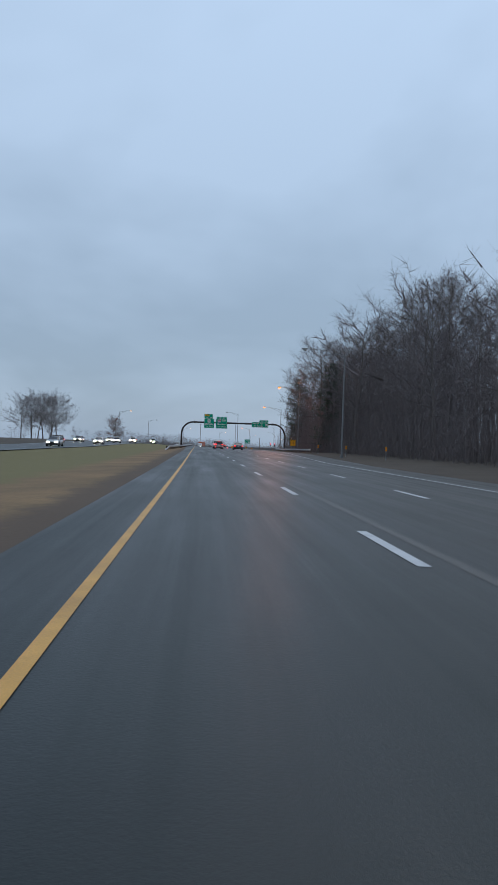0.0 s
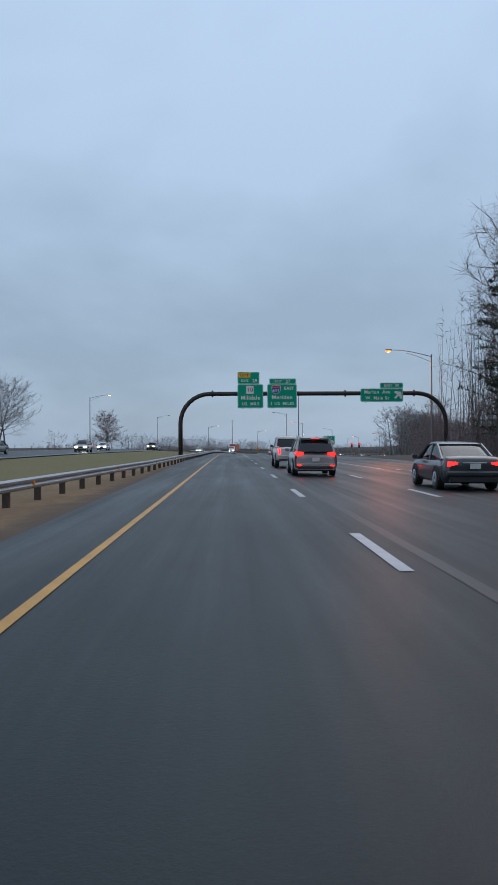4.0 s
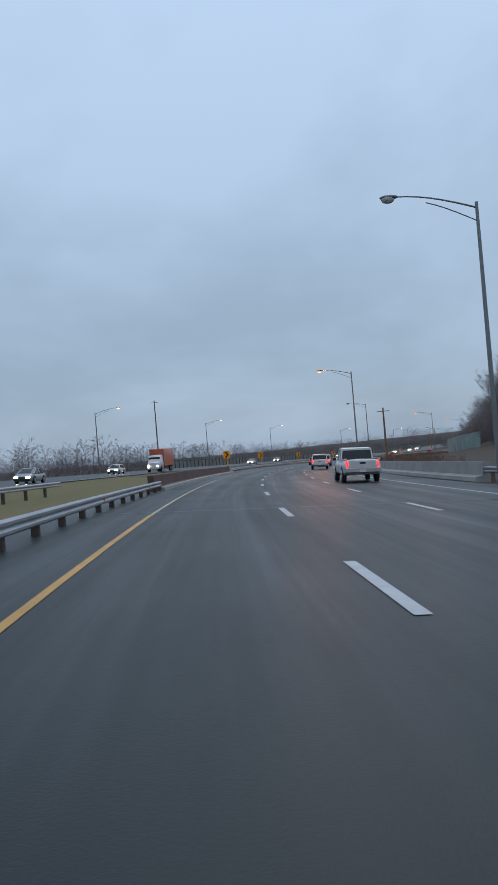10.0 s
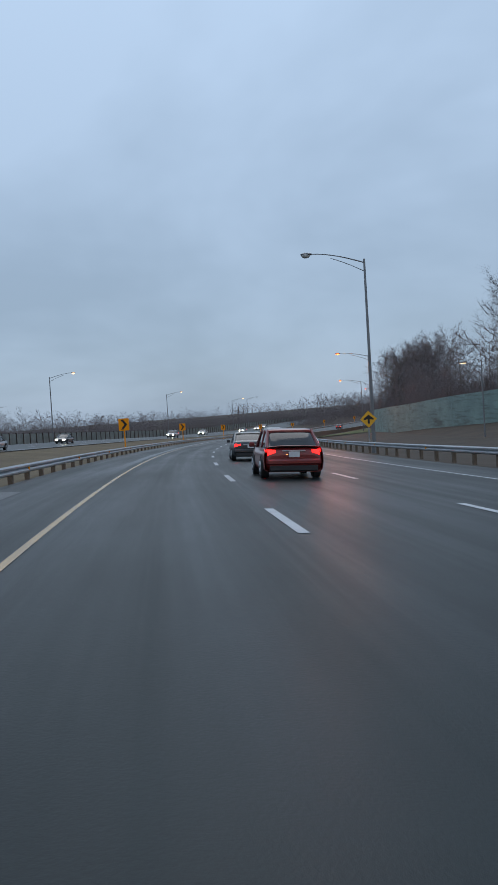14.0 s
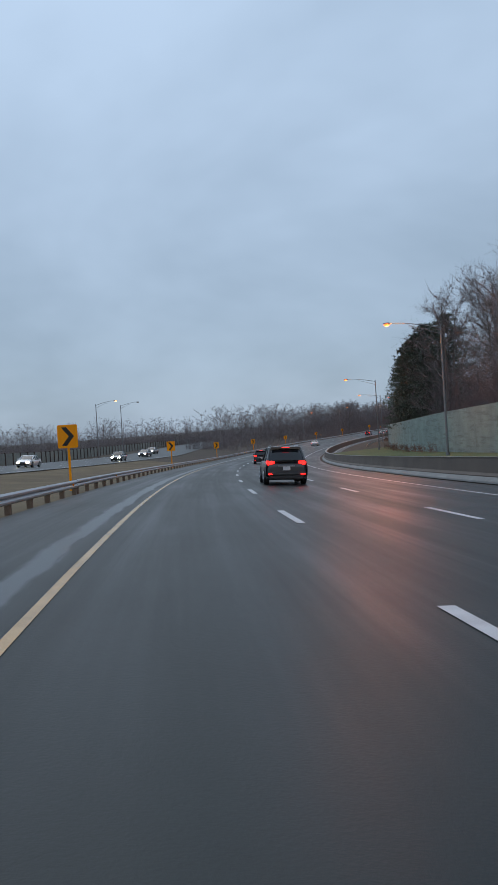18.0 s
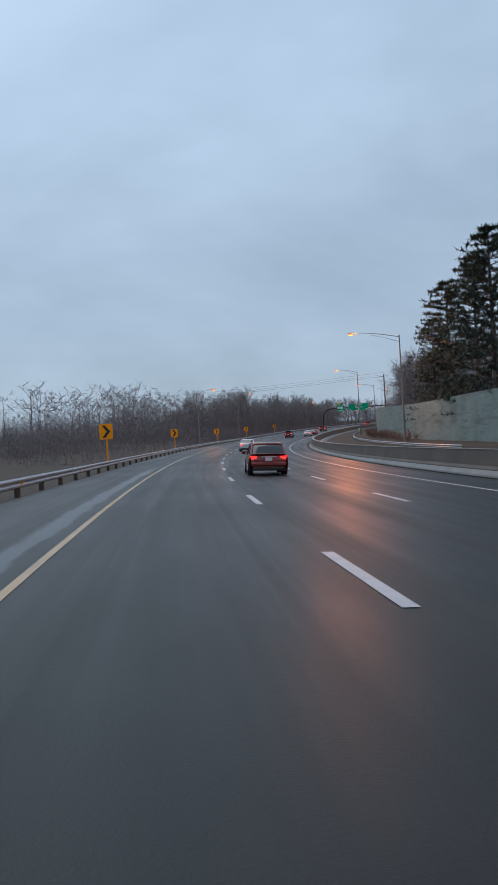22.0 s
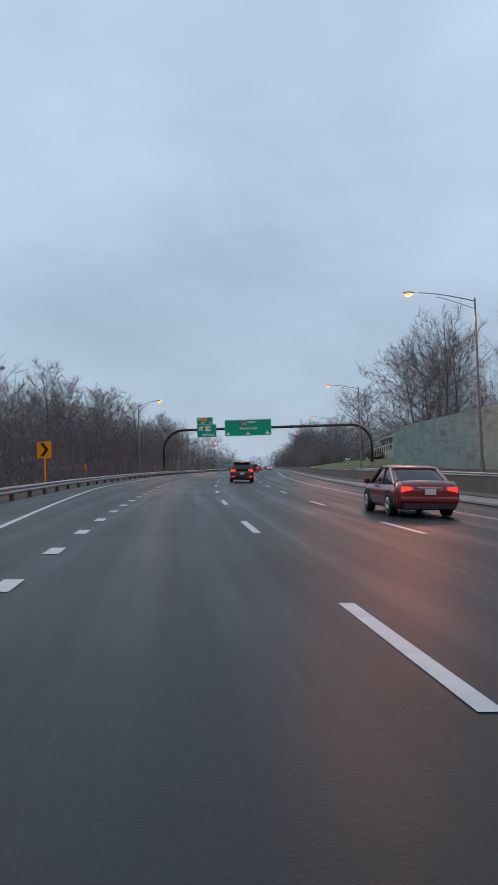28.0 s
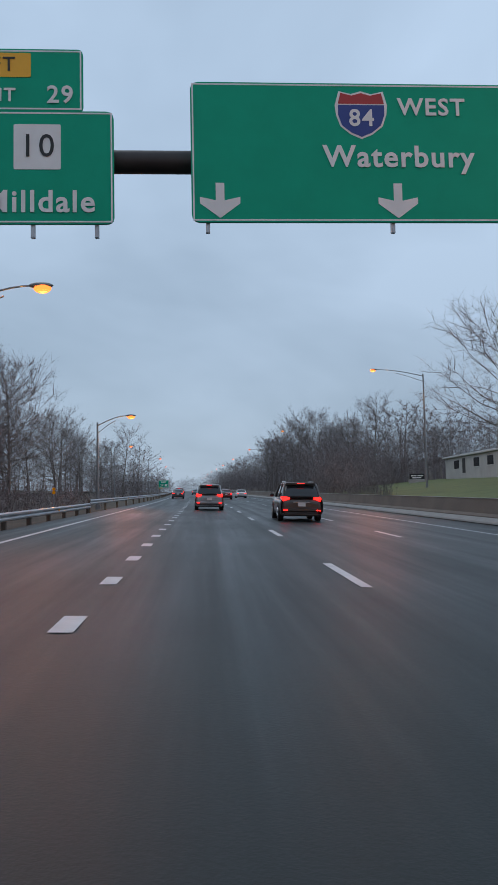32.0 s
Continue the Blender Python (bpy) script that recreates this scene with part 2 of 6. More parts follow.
def banded_grass():
    """Bare earth by the road, then straw, then dull green, with ragged borders (v: metres across)."""
    m = GRASS.copy()
    m.name = "median_earth_straw_and_green"
    t = m.node_tree
    b = t.nodes["Principled BSDF"]
    base = b.inputs["Base Color"].links[0].from_socket
    uv = t.nodes.new("ShaderNodeUVMap")
    uv.uv_map = "road"
    axes = t.nodes.new("ShaderNodeSeparateXYZ")
    t.links.new(uv.outputs[0], axes.inputs[0])
    fray = node(t, "ShaderNodeTexNoise", Scale=0.45, Detail=7.0, Roughness=0.68)
    t.links.new(uv.outputs[0], fray.inputs["Vector"])
    wander = t.nodes.new("ShaderNodeMath")
    wander.operation, wander.inputs[1].default_value, wander.inputs[2].default_value = "MULTIPLY_ADD", 3.4, -1.7
    t.links.new(fray.outputs["Fac"], wander.inputs[0])
    across = t.nodes.new("ShaderNodeMath")
    across.operation = "ADD"
    t.links.new(axes.outputs["Y"], across.inputs[0])
    t.links.new(wander.outputs[0], across.inputs[1])
    for a0, a1, tint in ((-6.4, -4.6, (0.15, 0.128, 0.042, 1)), (-1.9, -2.9, (0.085, 0.055, 0.036, 1))):
        edge = node(t, "ShaderNodeMapRange")
        edge.interpolation_type = "SMOOTHSTEP"
        low, high = (a0, a1) if a0 < a1 else (a1, a0)
        for key, value in ((1, low), (2, high), (3, 0.9 if a0 < a1 else 0.0), (4, 0.0 if a0 < a1 else 0.9)):
            edge.inputs[key].default_value = value
        t.links.new(across.outputs[0], edge.inputs[0])
        mix = t.nodes.new("ShaderNodeMix")
        mix.data_type, mix.inputs["B"].default_value = "RGBA", tint
        t.links.new(edge.outputs[0], mix.inputs["Factor"])
        t.links.new(base, mix.inputs["A"])
        base = mix.outputs["Result"]
    t.links.new(base, b.inputs["Base Color"])
    return m


LITTER = material("brown_leaf_litter", (0.06, 0.043, 0.028), 0.95, spots=0.45, size=3, bump=0.8, fine=6)
YELLOW = material("yellow_road_paint", (0.58, 0.29, 0.05), 0.55, spots=0.3, size=0.9, bump=0.1)
WET_YELLOW = material("worn_wet_yellow_paint", (0.5, 0.3, 0.1), 0.24, spots=0.35, size=0.9, bump=0.06)
WHITE = material("white_road_paint", (0.50, 0.51, 0.52), 0.55, spots=0.28, size=0.7, bump=0.1)
GALV = material("galvanised_steel", (0.36, 0.38, 0.40), 0.42, 0.75, spots=0.2, size=1.5, bump=0.05)
POST_WOOD = material("weathered_timber_post", (0.16, 0.115, 0.08), 0.85, spots=0.4, size=0.4, bump=0.4, fine=30)
DARK_WOOD = material("dark_wet_timber_post", (0.07, 0.052, 0.04), 0.8, spots=0.4, size=0.4, bump=0.4, fine=30)
POLE = material("grey_lamp_pole", (0.22, 0.225, 0.23), 0.5, 0.5, spots=0.15, size=2, bump=0.03)
RUST_STEEL = material("dark_weathering_steel", (0.042, 0.036, 0.034), 0.5, 0.3, spots=0.35, size=1.2, bump=0.1)
CONCRETE = material("pale_concrete", (0.33, 0.32, 0.30), 0.8, spots=0.3, size=1.6, bump=0.3, fine=25)
WET_CONCRETE = material("grey_wet_concrete", (0.2, 0.195, 0.185), 0.6, spots=0.3, size=1.6, bump=0.3, fine=25)
DIRTY_CONCRETE = material("brown_stained_concrete", (0.115, 0.088, 0.07), 0.75, spots=0.35, size=2.2, bump=0.35, fine=18)
REDWALL = material("red_brown_parapet", (0.10, 0.055, 0.045), 0.75, spots=0.35, size=2, bump=0.3, fine=18)
NOISEWALL = material("pale_green_wall_panel", (0.22, 0.305, 0.28), 0.85, spots=0.25, size=2.2, bump=0.5, fine=9)


def weather_wall(m):
    """Level streaks and dark blotches of damp over the panels."""
    t = m.node_tree
    b = t.nodes["Principled BSDF"]
    base = b.inputs["Base Color"].links[0].from_socket
    coord = t.nodes.new("ShaderNodeTexCoord")
    for scale, low, high, tint, most in (((0.28, 0.28, 2.6), 0.5, 0.7, (0.11, 0.135, 0.125, 1), 0.75), ((0.16, 0.16, 0.5), 0.58, 0.7, (0.1, 0.085, 0.07, 1), 0.6)):
        stretch = t.nodes.new("ShaderNodeVectorMath")
        stretch.operation, stretch.inputs[1].default_value = "MULTIPLY", scale
        t.links.new(coord.outputs["Object"], stretch.inputs[0])
        wave = node(t, "ShaderNodeTexNoise", Scale=1.0, Detail=6.0, Roughness=0.65)
        t.links.new(stretch.outputs[0], wave.inputs["Vector"])
        fade = node(t, "ShaderNodeMapRange")
        for key, value in ((1, low), (2, high), (3, 0.0), (4, most)):
            fade.inputs[key].default_value = value
        t.links.new(wave.outputs["Fac"], fade.inputs[0])
        mix = t.nodes.new("ShaderNodeMix")
        mix.data_type, mix.inputs["B"].default_value = "RGBA", tint
        t.links.new(fade.outputs[0], mix.inputs["Factor"])
        t.links.new(base, mix.inputs["A"])
        base = mix.outputs["Result"]
    t.links.new(base, b.inputs["Base Color"])


weather_wall(NOISEWALL)
DARKFENCE = material("dark_timber_fence", (0.2, 0.215, 0.195), 0.9, spots=0.35, size=1.5, bump=0.4, fine=14)
BARK = material("grey_brown_bark", (0.15, 0.13, 0.12), 0.9, spots=0.4, size=0.6, bump=0.6, fine=14)
TWIG = material("bare_twigs", (0.2, 0.172, 0.17), 0.95, spots=0.35, size=0.8, bump=0.0)
BRUSH = material("russet_brush_twigs", (0.19, 0.11, 0.08), 0.95, spots=0.4, size=0.8, bump=0.0)
NEEDLE = material("dark_pine_needles", (0.1, 0.128, 0.095), 0.85, spots=0.45, size=0.7, bump=0.0)
RUSSET = material("russet_dead_leaves", (0.13, 0.05, 0.03), 0.9, spots=0.35, size=0.5, bump=0.0)
SIGN_GREEN = material("green_sign_sheeting", (0.002, 0.37, 0.22), 0.55, spots=0.1, size=0.8, bump=0.0, spec=0.15)
SIGN_WHITE = material("white_sign_sheeting", (0.78, 0.78, 0.76), 0.5, spots=0.06, size=0.5, bump=0.0)
SIGN_YELLOW = material("yellow_sign_sheeting", (0.85, 0.43, 0.02), 0.5, spots=0.06, size=0.5, bump=0.0)
SIGN_ORANGE = material("orange_yellow_sheeting", (1.0, 0.34, 0.008), 0.5, spots=0.04, size=0.5, bump=0.0, spec=0.15)
SIGN_BLACK = material("black_sign_ink", (0.012, 0.012, 0.012), 0.5, spots=0.1, bump=0.0)
SIGN_BLUE = material("blue_sign_ink", (0.02, 0.05, 0.25), 0.5, spots=0.1, bump=0.0)
SIGN_RED = material("red_sign_ink", (0.42, 0.03, 0.03), 0.5, spots=0.1, bump=0.0)
LAMP_LIT = material("sodium_lamp_glow", (0.03, 0.012, 0.004), 0.5, spots=0.0, bump=0.0, emit=(1.0, 0.18, 0.035), watts=2.8, spec=0.1)
LAMP_FAR = material("pale_lamp_glow", (1.0, 0.7, 0.4), 0.5, spots=0.0, bump=0.0, emit=(1.0, 0.6, 0.3), watts=2.4)
LAMP_OFF = material("clouded_lamp_glass", (0.45, 0.45, 0.42), 0.3, spots=0.05, bump=0.0)
TYRE = material("black_rubber", (0.016, 0.016, 0.017), 0.8, spots=0.2, size=0.2, bump=0.2)
RIM = material("alloy_wheel", (0.42, 0.43, 0.44), 0.35, 0.8, spots=0.15, size=0.2, bump=0.0)
GLASS = material("tinted_car_glass", (0.012, 0.014, 0.017), 0.06, spots=0.1, bump=0.0)
TRIM = material("black_plastic_trim", (0.02, 0.02, 0.021), 0.6, spots=0.15, size=0.4, bump=0.1)
TAIL_RED = material("lit_tail_lamp", (0.6, 0.02, 0.02), 0.3, spots=0.0, bump=0.0, emit=(1.0, 0.012, 0.01), watts=4.5)
HEAD_GLOW = material("lit_headlamp", (1, 0.9, 0.7), 0.3, spots=0.0, bump=0.0, emit=(1.0, 0.83, 0.55), watts=55.0)
PLATE = material("pale_plate", (0.6, 0.6, 0.6), 0.5, spots=0.05, bump=0.0)


def paint(name, colour):
    m = material(name, colour, 0.32, 0.15, spots=0.1, size=1.2, bump=0.0)
    m.node_tree.nodes["Principled BSDF"].inputs["Coat Weight"].default_value = 0.6
    return m


# ---------------------------------------------------------------- mesh helpers
def mesh_object(name, verts, faces, mat, parent=None, label="", smooth=False):
    me = bpy.data.meshes.new(name)
    me.from_pydata([tuple(v) for v in verts], [], faces)
    me.materials.append(mat)
    if smooth:
        me.polygons.foreach_set("use_smooth", [True] * len(me.polygons))
    me.update()
    ob = new(name, me)
    if parent:
        ob.parent = parent
    if label:
        ob["label"] = label
    return ob


def part(name, bm, mat, parent=None, label="", smooth=False):
    me = bpy.data.meshes.new(name)
    bmesh.ops.recalc_face_normals(bm, faces=bm.faces)
    bm.to_mesh(me)
    bm.free()
    me.materials.append(mat)
    if smooth:
        me.polygons.foreach_set("use_smooth", [True] * len(me.polygons))
    ob = new(name, me)
    if parent:
        ob.parent = parent
    if label:
        ob["label"] = label
    return ob


def lines(s0, s1, step):
    n = max(1, int(round((s1 - s0) / step)))
    return [s0 + (s1 - s0) * i / n for i in range(n + 1)]


def sweep(name, s0, s1, profile, mat, step=6.0, closed=False, parent=None, label="", smooth=False):
    """A profile of (off, up) drawn along the road. off or up may be functions of s."""
    verts, faces = [], []
    rows = lines(s0, s1, step)
    n = len(profile)
    for s in rows:
        for off, up in profile:
            verts.append(at(s, off(s) if callable(off) else off, up(s) if callable(up) else up))
    for i in range(len(rows) - 1):
        for j in range(n if closed else n - 1):
            a, b = i * n + j, i * n + (j + 1) % n
            faces.append((a, b, b + n, a + n))
    if closed:
        faces.append(tuple(range(n))[::-1])
        faces.append(tuple(range((len(rows) - 1) * n, len(rows) * n)))
    return mesh_object(name, verts, faces, mat, parent, label, smooth)


def curve_of(*knots):
    xs, ys = [k[0] for k in knots], [k[1] for k in knots]
    return lambda s: float(np.interp(s, xs, ys))


def structure(ob, label, category):
    return tagged(ob, label, category, kind="structure")


# ---------------------------------------------------------------- ground, road and markings
FAR = 2300
# from 240 to 388 the asphalt runs on beneath the guardrail, darkening the ground there
LEFT_EDGE = curve_of((-100, -1.25), (130, -1.25), (180, -1.7), (240, -2.5), (388, -2.6), (392, -1.7), (446, -1.7), (452, -2.9), (900, -2.9), (985, -4.9), (FAR, -4.9))
RIGHT_EDGE = curve_of((-100, 13.2), (70, 13.2), (130, 17.4), (190, 19.6), (245, 21.0), (262, 14.0), (330, 13.2), (1060, 13.4), (FAR, 13.4))
OPP_IN = curve_of((-100, -16.5), (775, -16.5), (865, -30), (1000, -70), (FAR, -260))
OPP_OUT = curve_of((-100, -29.5), (775, -29.5), (865, -43), (1000, -83), (FAR, -273))
HILL = curve_of((-100, 0.2), (260, 0.2), (480, 0.3), (620, 1.0), (700, 1.2), (1050, 1.2), (1100, 1.6), (FAR, 1.2))
HILL_FAR = curve_of((-100, 1.5), (260, 1.0), (450, 0.5), (560, 3.0), (640, 5.5), (900, 6.0), (1050, 3.2), (1100, 2.6), (1250, 2.8), (1320, 4.0), (FAR, 3.0))
RIDGE = curve_of((-100, 3.5), (450, 2.5), (640, 7.5), (900, 8), (1060, 8), (1180, 12), (1500, 14), (FAR, 8))


LEFT_RISE = curve_of((-100, -1), (430, -1), (520, 2.5), (800, 2.5), (1100, 2.5), (FAR, 3))


def lay_uv(ob, s0, s1, step, offs):
    """Metres along and across the road, for its wear."""
    me = ob.data
    flat = [(s, o(s) if callable(o) else o) for s in lines(s0, s1, step) for o in offs]
    layer = me.uv_layers.new(name="road")
    for loop in me.loops:
        layer.data[loop.index].uv = flat[loop.vertex_index]


def plain(off):
    """Height over the road line that meets the far plain."""
    return lambda s: -11.6 - float(np.interp(s, S_GRID, LZ)) + max(-40.0, min(40.0, off)) * math.tan(bank(s))


def skirt(f, d):
    return lambda s: f(s) + d


ground = mesh_object("ground", [(-4500, -3500, -11), (4500, -3500, -11), (4500, 5500, -11), (-4500, 5500, -11)], [(0, 1, 2, 3)], LITTER)
structure(ground, "brown winter land reaching to the horizon", "ground")
MEDIAN = [(skirt(OPP_IN, -0.2), -0.05), (-11.5, -0.35), (-7.5, -0.3), (skirt(LEFT_EDGE, 0.3), -0.04)]
median = sweep("median_grass", -100, 448, MEDIAN, banded_grass(), 8)
lay_uv(median, -100, 448, 8, [off for off, up in MEDIAN])
median_b = sweep("median_grass", 448, 740, MEDIAN, DULL_GRASS, 8)
structure(median_b, "dull brown grass median along the curve", "grass")
verge = sweep("wooded_verge", 740, FAR, MEDIAN, LITTER, 8)
structure(verge, "leaf-strewn ground under the trees beside the highway", "ground")
structure(median, "dry brown grass median between the carriageways", "grass")
left_land = sweep("left_land", -100, FAR, [(-560, plain(-40)), (-330, skirt(LEFT_RISE, 0)), (-120, LEFT_RISE), (-60, lambda s: LEFT_RISE(s) * 0.3 - 0.3), (skirt(OPP_OUT, -4), -0.4), (skirt(OPP_OUT, 0.2), -0.05)], LITTER, 12)
structure(left_land, "brown winter grass beyond the far carriageway", "grass")
right_land = sweep("right_land", -100, FAR, [(skirt(RIGHT_EDGE, -0.4), -0.04), (skirt(RIGHT_EDGE, 2.5), -0.05), (26.5, HILL), (29, HILL), (44, HILL_FAR), (80, skirt(HILL_FAR, 1)), (115, RIDGE), (200, lambda s: RIDGE(s) * 1.7), (300, lambda s: RIDGE(s) * 1.4), (470, plain(40))], LITTER, 8)
structure(right_land, "leaf-strewn bank rising beside the highway", "ground")
road = sweep("road", -100, FAR, [(LEFT_EDGE, 0.0), (2.0, 0.004), (7.2, 0.004), (RIGHT_EDGE, 0.0)], ROAD, 5)
lay_uv(road, -100, FAR, 5, [LEFT_EDGE, 2.0, 7.2, RIGHT_EDGE])
structure(road, "dark wet asphalt highway with three lanes", "road")
far_road = sweep("far_road", -100, 1500, [(OPP_OUT, 0.02), (OPP_IN, 0.02)], ASPHALT, 8)
structure(far_road, "dark wet asphalt of the oncoming carriageway", "road")
ramp = sweep("ramp_road", 690, 1300, [(14.9, 0.03), (curve_of((690, 15.0), (790, 20.6), (1060, 20.6), (1150, 15.2), (1300, 15.0)), 0.03)], ASPHALT, 6)
structure(ramp, "wet asphalt slip road behind the concrete barrier", "road")
EXIT_IN, EXIT_OUT = curve_of((236, 11.6), (262, 13.8), (300, 19), (340, 27), (400, 44)), curve_of((236, 20.0), (262, 21.0), (300, 26), (340, 34), (400, 51))
exit_ramp = sweep("exit_ramp", 236, 400, [(EXIT_IN, 0.035), (EXIT_OUT, 0.035)], ASPHALT, 6)
structure(exit_ramp, "wet asphalt exit ramp leaving the highway", "road")
lawn = sweep("lawn", 640, 775, [(15.3, 0.04), (20, 0.55), (26.4, skirt(HILL, 0.06))], LAWN, 8)
structure(lawn, "green grass strip below the sound wall", "grass")
RAMP_IN = curve_of((1054, -0.5), (1100, 0.5), (FAR, 0.5))
lawn_b = sweep("lawn", 1054, 1186, [(15.0, -0.6), (15.2, RAMP_IN), (26, curve_of((1054, 0.9), (1100, 1.9))), (35, curve_of((1054, 2.6), (1100, 3.0))), (58, 4.3), (75, 5.2)], LAWN, 8)
structure(lawn_b, "green lawn rising to a low building", "grass")
# paler strips worn along the shoulder, dark tar seams in the lanes
sweep("worn_strip", 448, 500, [(-2.6, 0.006), (-1.9, 0.006)], OLD_ASPHALT, 6, parent=road)
SEAM = material("black_tar_seam", (0.015, 0.017, 0.018), 0.5, spots=0.3, bump=0.1)
for s0, s1, off in ((-60, 330, 4.05), (-60, 210, 8.0)):
    sweep("tar_seam", s0, s1, [(off - 0.09, 0.008), (off + 0.09, 0.008)], SEAM, 8, parent=road)
for s in (398.5, 446.0, 372.0):
    sweep("bridge_joint", s, s + 0.22, [(-1.7, 0.009), (13.3, 0.009)], OLD_ASPHALT, 0.3, parent=road)

sweep("edge_line", -100, 371, [(-0.06, 0.009), (0.06, 0.009)], YELLOW, 4, parent=road)
sweep("edge_line", 371, 930, [(-0.055, 0.009), (0.055, 0.009)], WET_YELLOW, 4, parent=road, label="faded yellow edge line")
LEFT_LINE = curve_of((920, -0.1), (985, -3.55), (FAR, -3.55))
sweep("edge_line", 948, FAR, [(skirt(LEFT_LINE, -0.07), 0.009), (skirt(LEFT_LINE, 0.07), 0.009)], WHITE, 4, parent=road)
RIGHT_LINE = curve_of((-100, 10.75), (75, 10.75), (120, 13.6), (185, 17.6), (240, 19.2))
sweep("edge_line", -100, 240, [(skirt(RIGHT_LINE, -0.07), 0.009), (skirt(RIGHT_LINE, 0.07), 0.009)], WHITE, 4, parent=road)
sweep("edge_line", 196, FAR, [(10.70, 0.009), (10.84, 0.009)], WHITE, 4, parent=road)
sweep("edge_line", 640, 1200, [(15.3, 0.036), (15.42, 0.036)], WHITE, 5, parent=ramp)
for off, s0, s1 in ((-17.5, -100, 775), (-28.6, -100, 775)):
    sweep("edge_line", s0, s1, [(off, 0.026), (off + 0.14, 0.026)], WHITE, 6, parent=far_road)


def dash_mesh(length, width):
    me = bpy.data.meshes.new("lane_dash")
    w, n = width / 2, 2
    v = [(-w, 0, 0), (w, 0, 0), (w, length, 0), (-w, length, 0)]
    me.from_pydata(v, [], [(0, 1, 2, 3)])
    me.materials.append(WHITE)
    return me


LONG, SHORT = dash_mesh(3.6, 0.165), dash_mesh(0.95, 0.24)
for i in range(-3, 118):
    for off in (3.57, 7.15):
        s = (23.51 if i < 27 else 26.98) + 12.19 * i
        ob = new("lane_dash", LONG)
        ob.parent = road
        ob.matrix_world = lie(s, off, 0.0125)
for s0, s1, off, gap in ((104, 196, 11.6, 3.66), (923.35, 1200, -0.03, 3.71)):
    for s in np.arange(s0, s1, gap):
        ob = new("lane_dash", SHORT)
        ob.parent = road
        ob.matrix_world = lie(s, off, 0.0125)
for i in range(-4, 62):
    for off in (-21.2, -24.9):
        ob = new("lane_dash", LONG)
        ob.parent = far_road
        ob.matrix_world = lie(12.19 * i + 5, off, 0.032)


# ---------------------------------------------------------------- barriers, rails and walls
def box(bm, x0, x1, y0, y1, z0, z1):
    v = [bm.verts.new(p) for p in ((x0, y0, z0), (x1, y0, z0), (x1, y1, z0), (x0, y1, z0), (x0, y0, z1), (x1, y0, z1), (x1, y1, z1), (x0, y1, z1))]
    for f in ((3, 2, 1, 0), (4, 5, 6, 7), (0, 1, 5, 4), (1, 2, 6, 5), (2, 3, 7, 6), (3, 0, 4, 7)):
        bm.faces.new([v[i] for i in f])


def block(x0, x1, y0, y1, z0, z1, bevel=0.0):
    bm = bmesh.new()
    box(bm, x0, x1, y0, y1, z0, z1)
    if bevel:
        bmesh.ops.bevel(bm, geom=list(bm.edges), offset=bevel, segments=1, affect="EDGES")
    return bm


def rod(bm, a, b, ra, rb, n=8, caps=True):
    a, b = Vector(a), Vector(b)
    d = (b - a).normalized()
    u = d.orthogonal().normalized()
    w = d.cross(u)
    ring = [[bm.verts.new(c + (u * math.cos(2 * math.pi * i / n) + w * math.sin(2 * math.pi * i / n)) * r) for i in range(n)] for c, r in ((a, ra), (b, rb))]
    for i in range(n):
        bm.faces.new((ring[0][i], ring[0][(i + 1) % n], ring[1][(i + 1) % n], ring[1][i]))
    if caps:
        bm.faces.new(ring[0][::-1])
        bm.faces.new(ring[1])


def tube(bm, pts, r, n=12):
    pts = [Vector(p) for p in pts]
    rings = []
    for i, p in enumerate(pts):
        d = (pts[min(i + 1, len(pts) - 1)] - pts[max(i - 1, 0)]).normalized()
        u = Vector((0, 1, 0))
        w = d.cross(u).normalized()
        rings.append([bm.verts.new(p + (u * math.cos(2 * math.pi * k / n) + w * math.sin(2 * math.pi * k / n)) * (r[i] if isinstance(r, list) else r)) for k in range(n)])
    for a, b in zip(rings, rings[1:]):
        for k in range(n):
            bm.faces.new((a[k], a[(k + 1) % n], b[(k + 1) % n], b[k]))
    bm.faces.new(rings[0][::-1])
    bm.faces.new(rings[-1])


def mesh_of(bm, name, mat):
    me = bpy.data.meshes.new(name)
    bmesh.ops.recalc_face_normals(bm, faces=bm.faces)
    bm.to_mesh(me)
    bm.free()
    me.materials.append(mat)
    return me


DARK_POST = mesh_of(block(-0.075, 0.075, -0.1, 0.1, -0.4, 0.70, 0.01), "post", DARK_WOOD)
POST_MESH = mesh_of(block(-0.075, 0.075, -0.1, 0.1, -0.4, 0.70, 0.01), "post", POST_WOOD)
STEEL_POST = mesh_of(block(-0.05, 0.05, -0.075, 0.075, -0.4, 0.72, 0.008), "post", GALV)
REFLECTOR = mesh_of(block(-0.03, 0.03, -0.05, 0.05, 0.0, 0.11, 0.01), "reflector", SIGN_ORANGE)
WAVE = [(0.0, 0.42), (0.055, 0.46), (0.055, 0.51), (0.0, 0.565), (0.055, 0.62), (0.055, 0.67), (0.0, 0.72)]


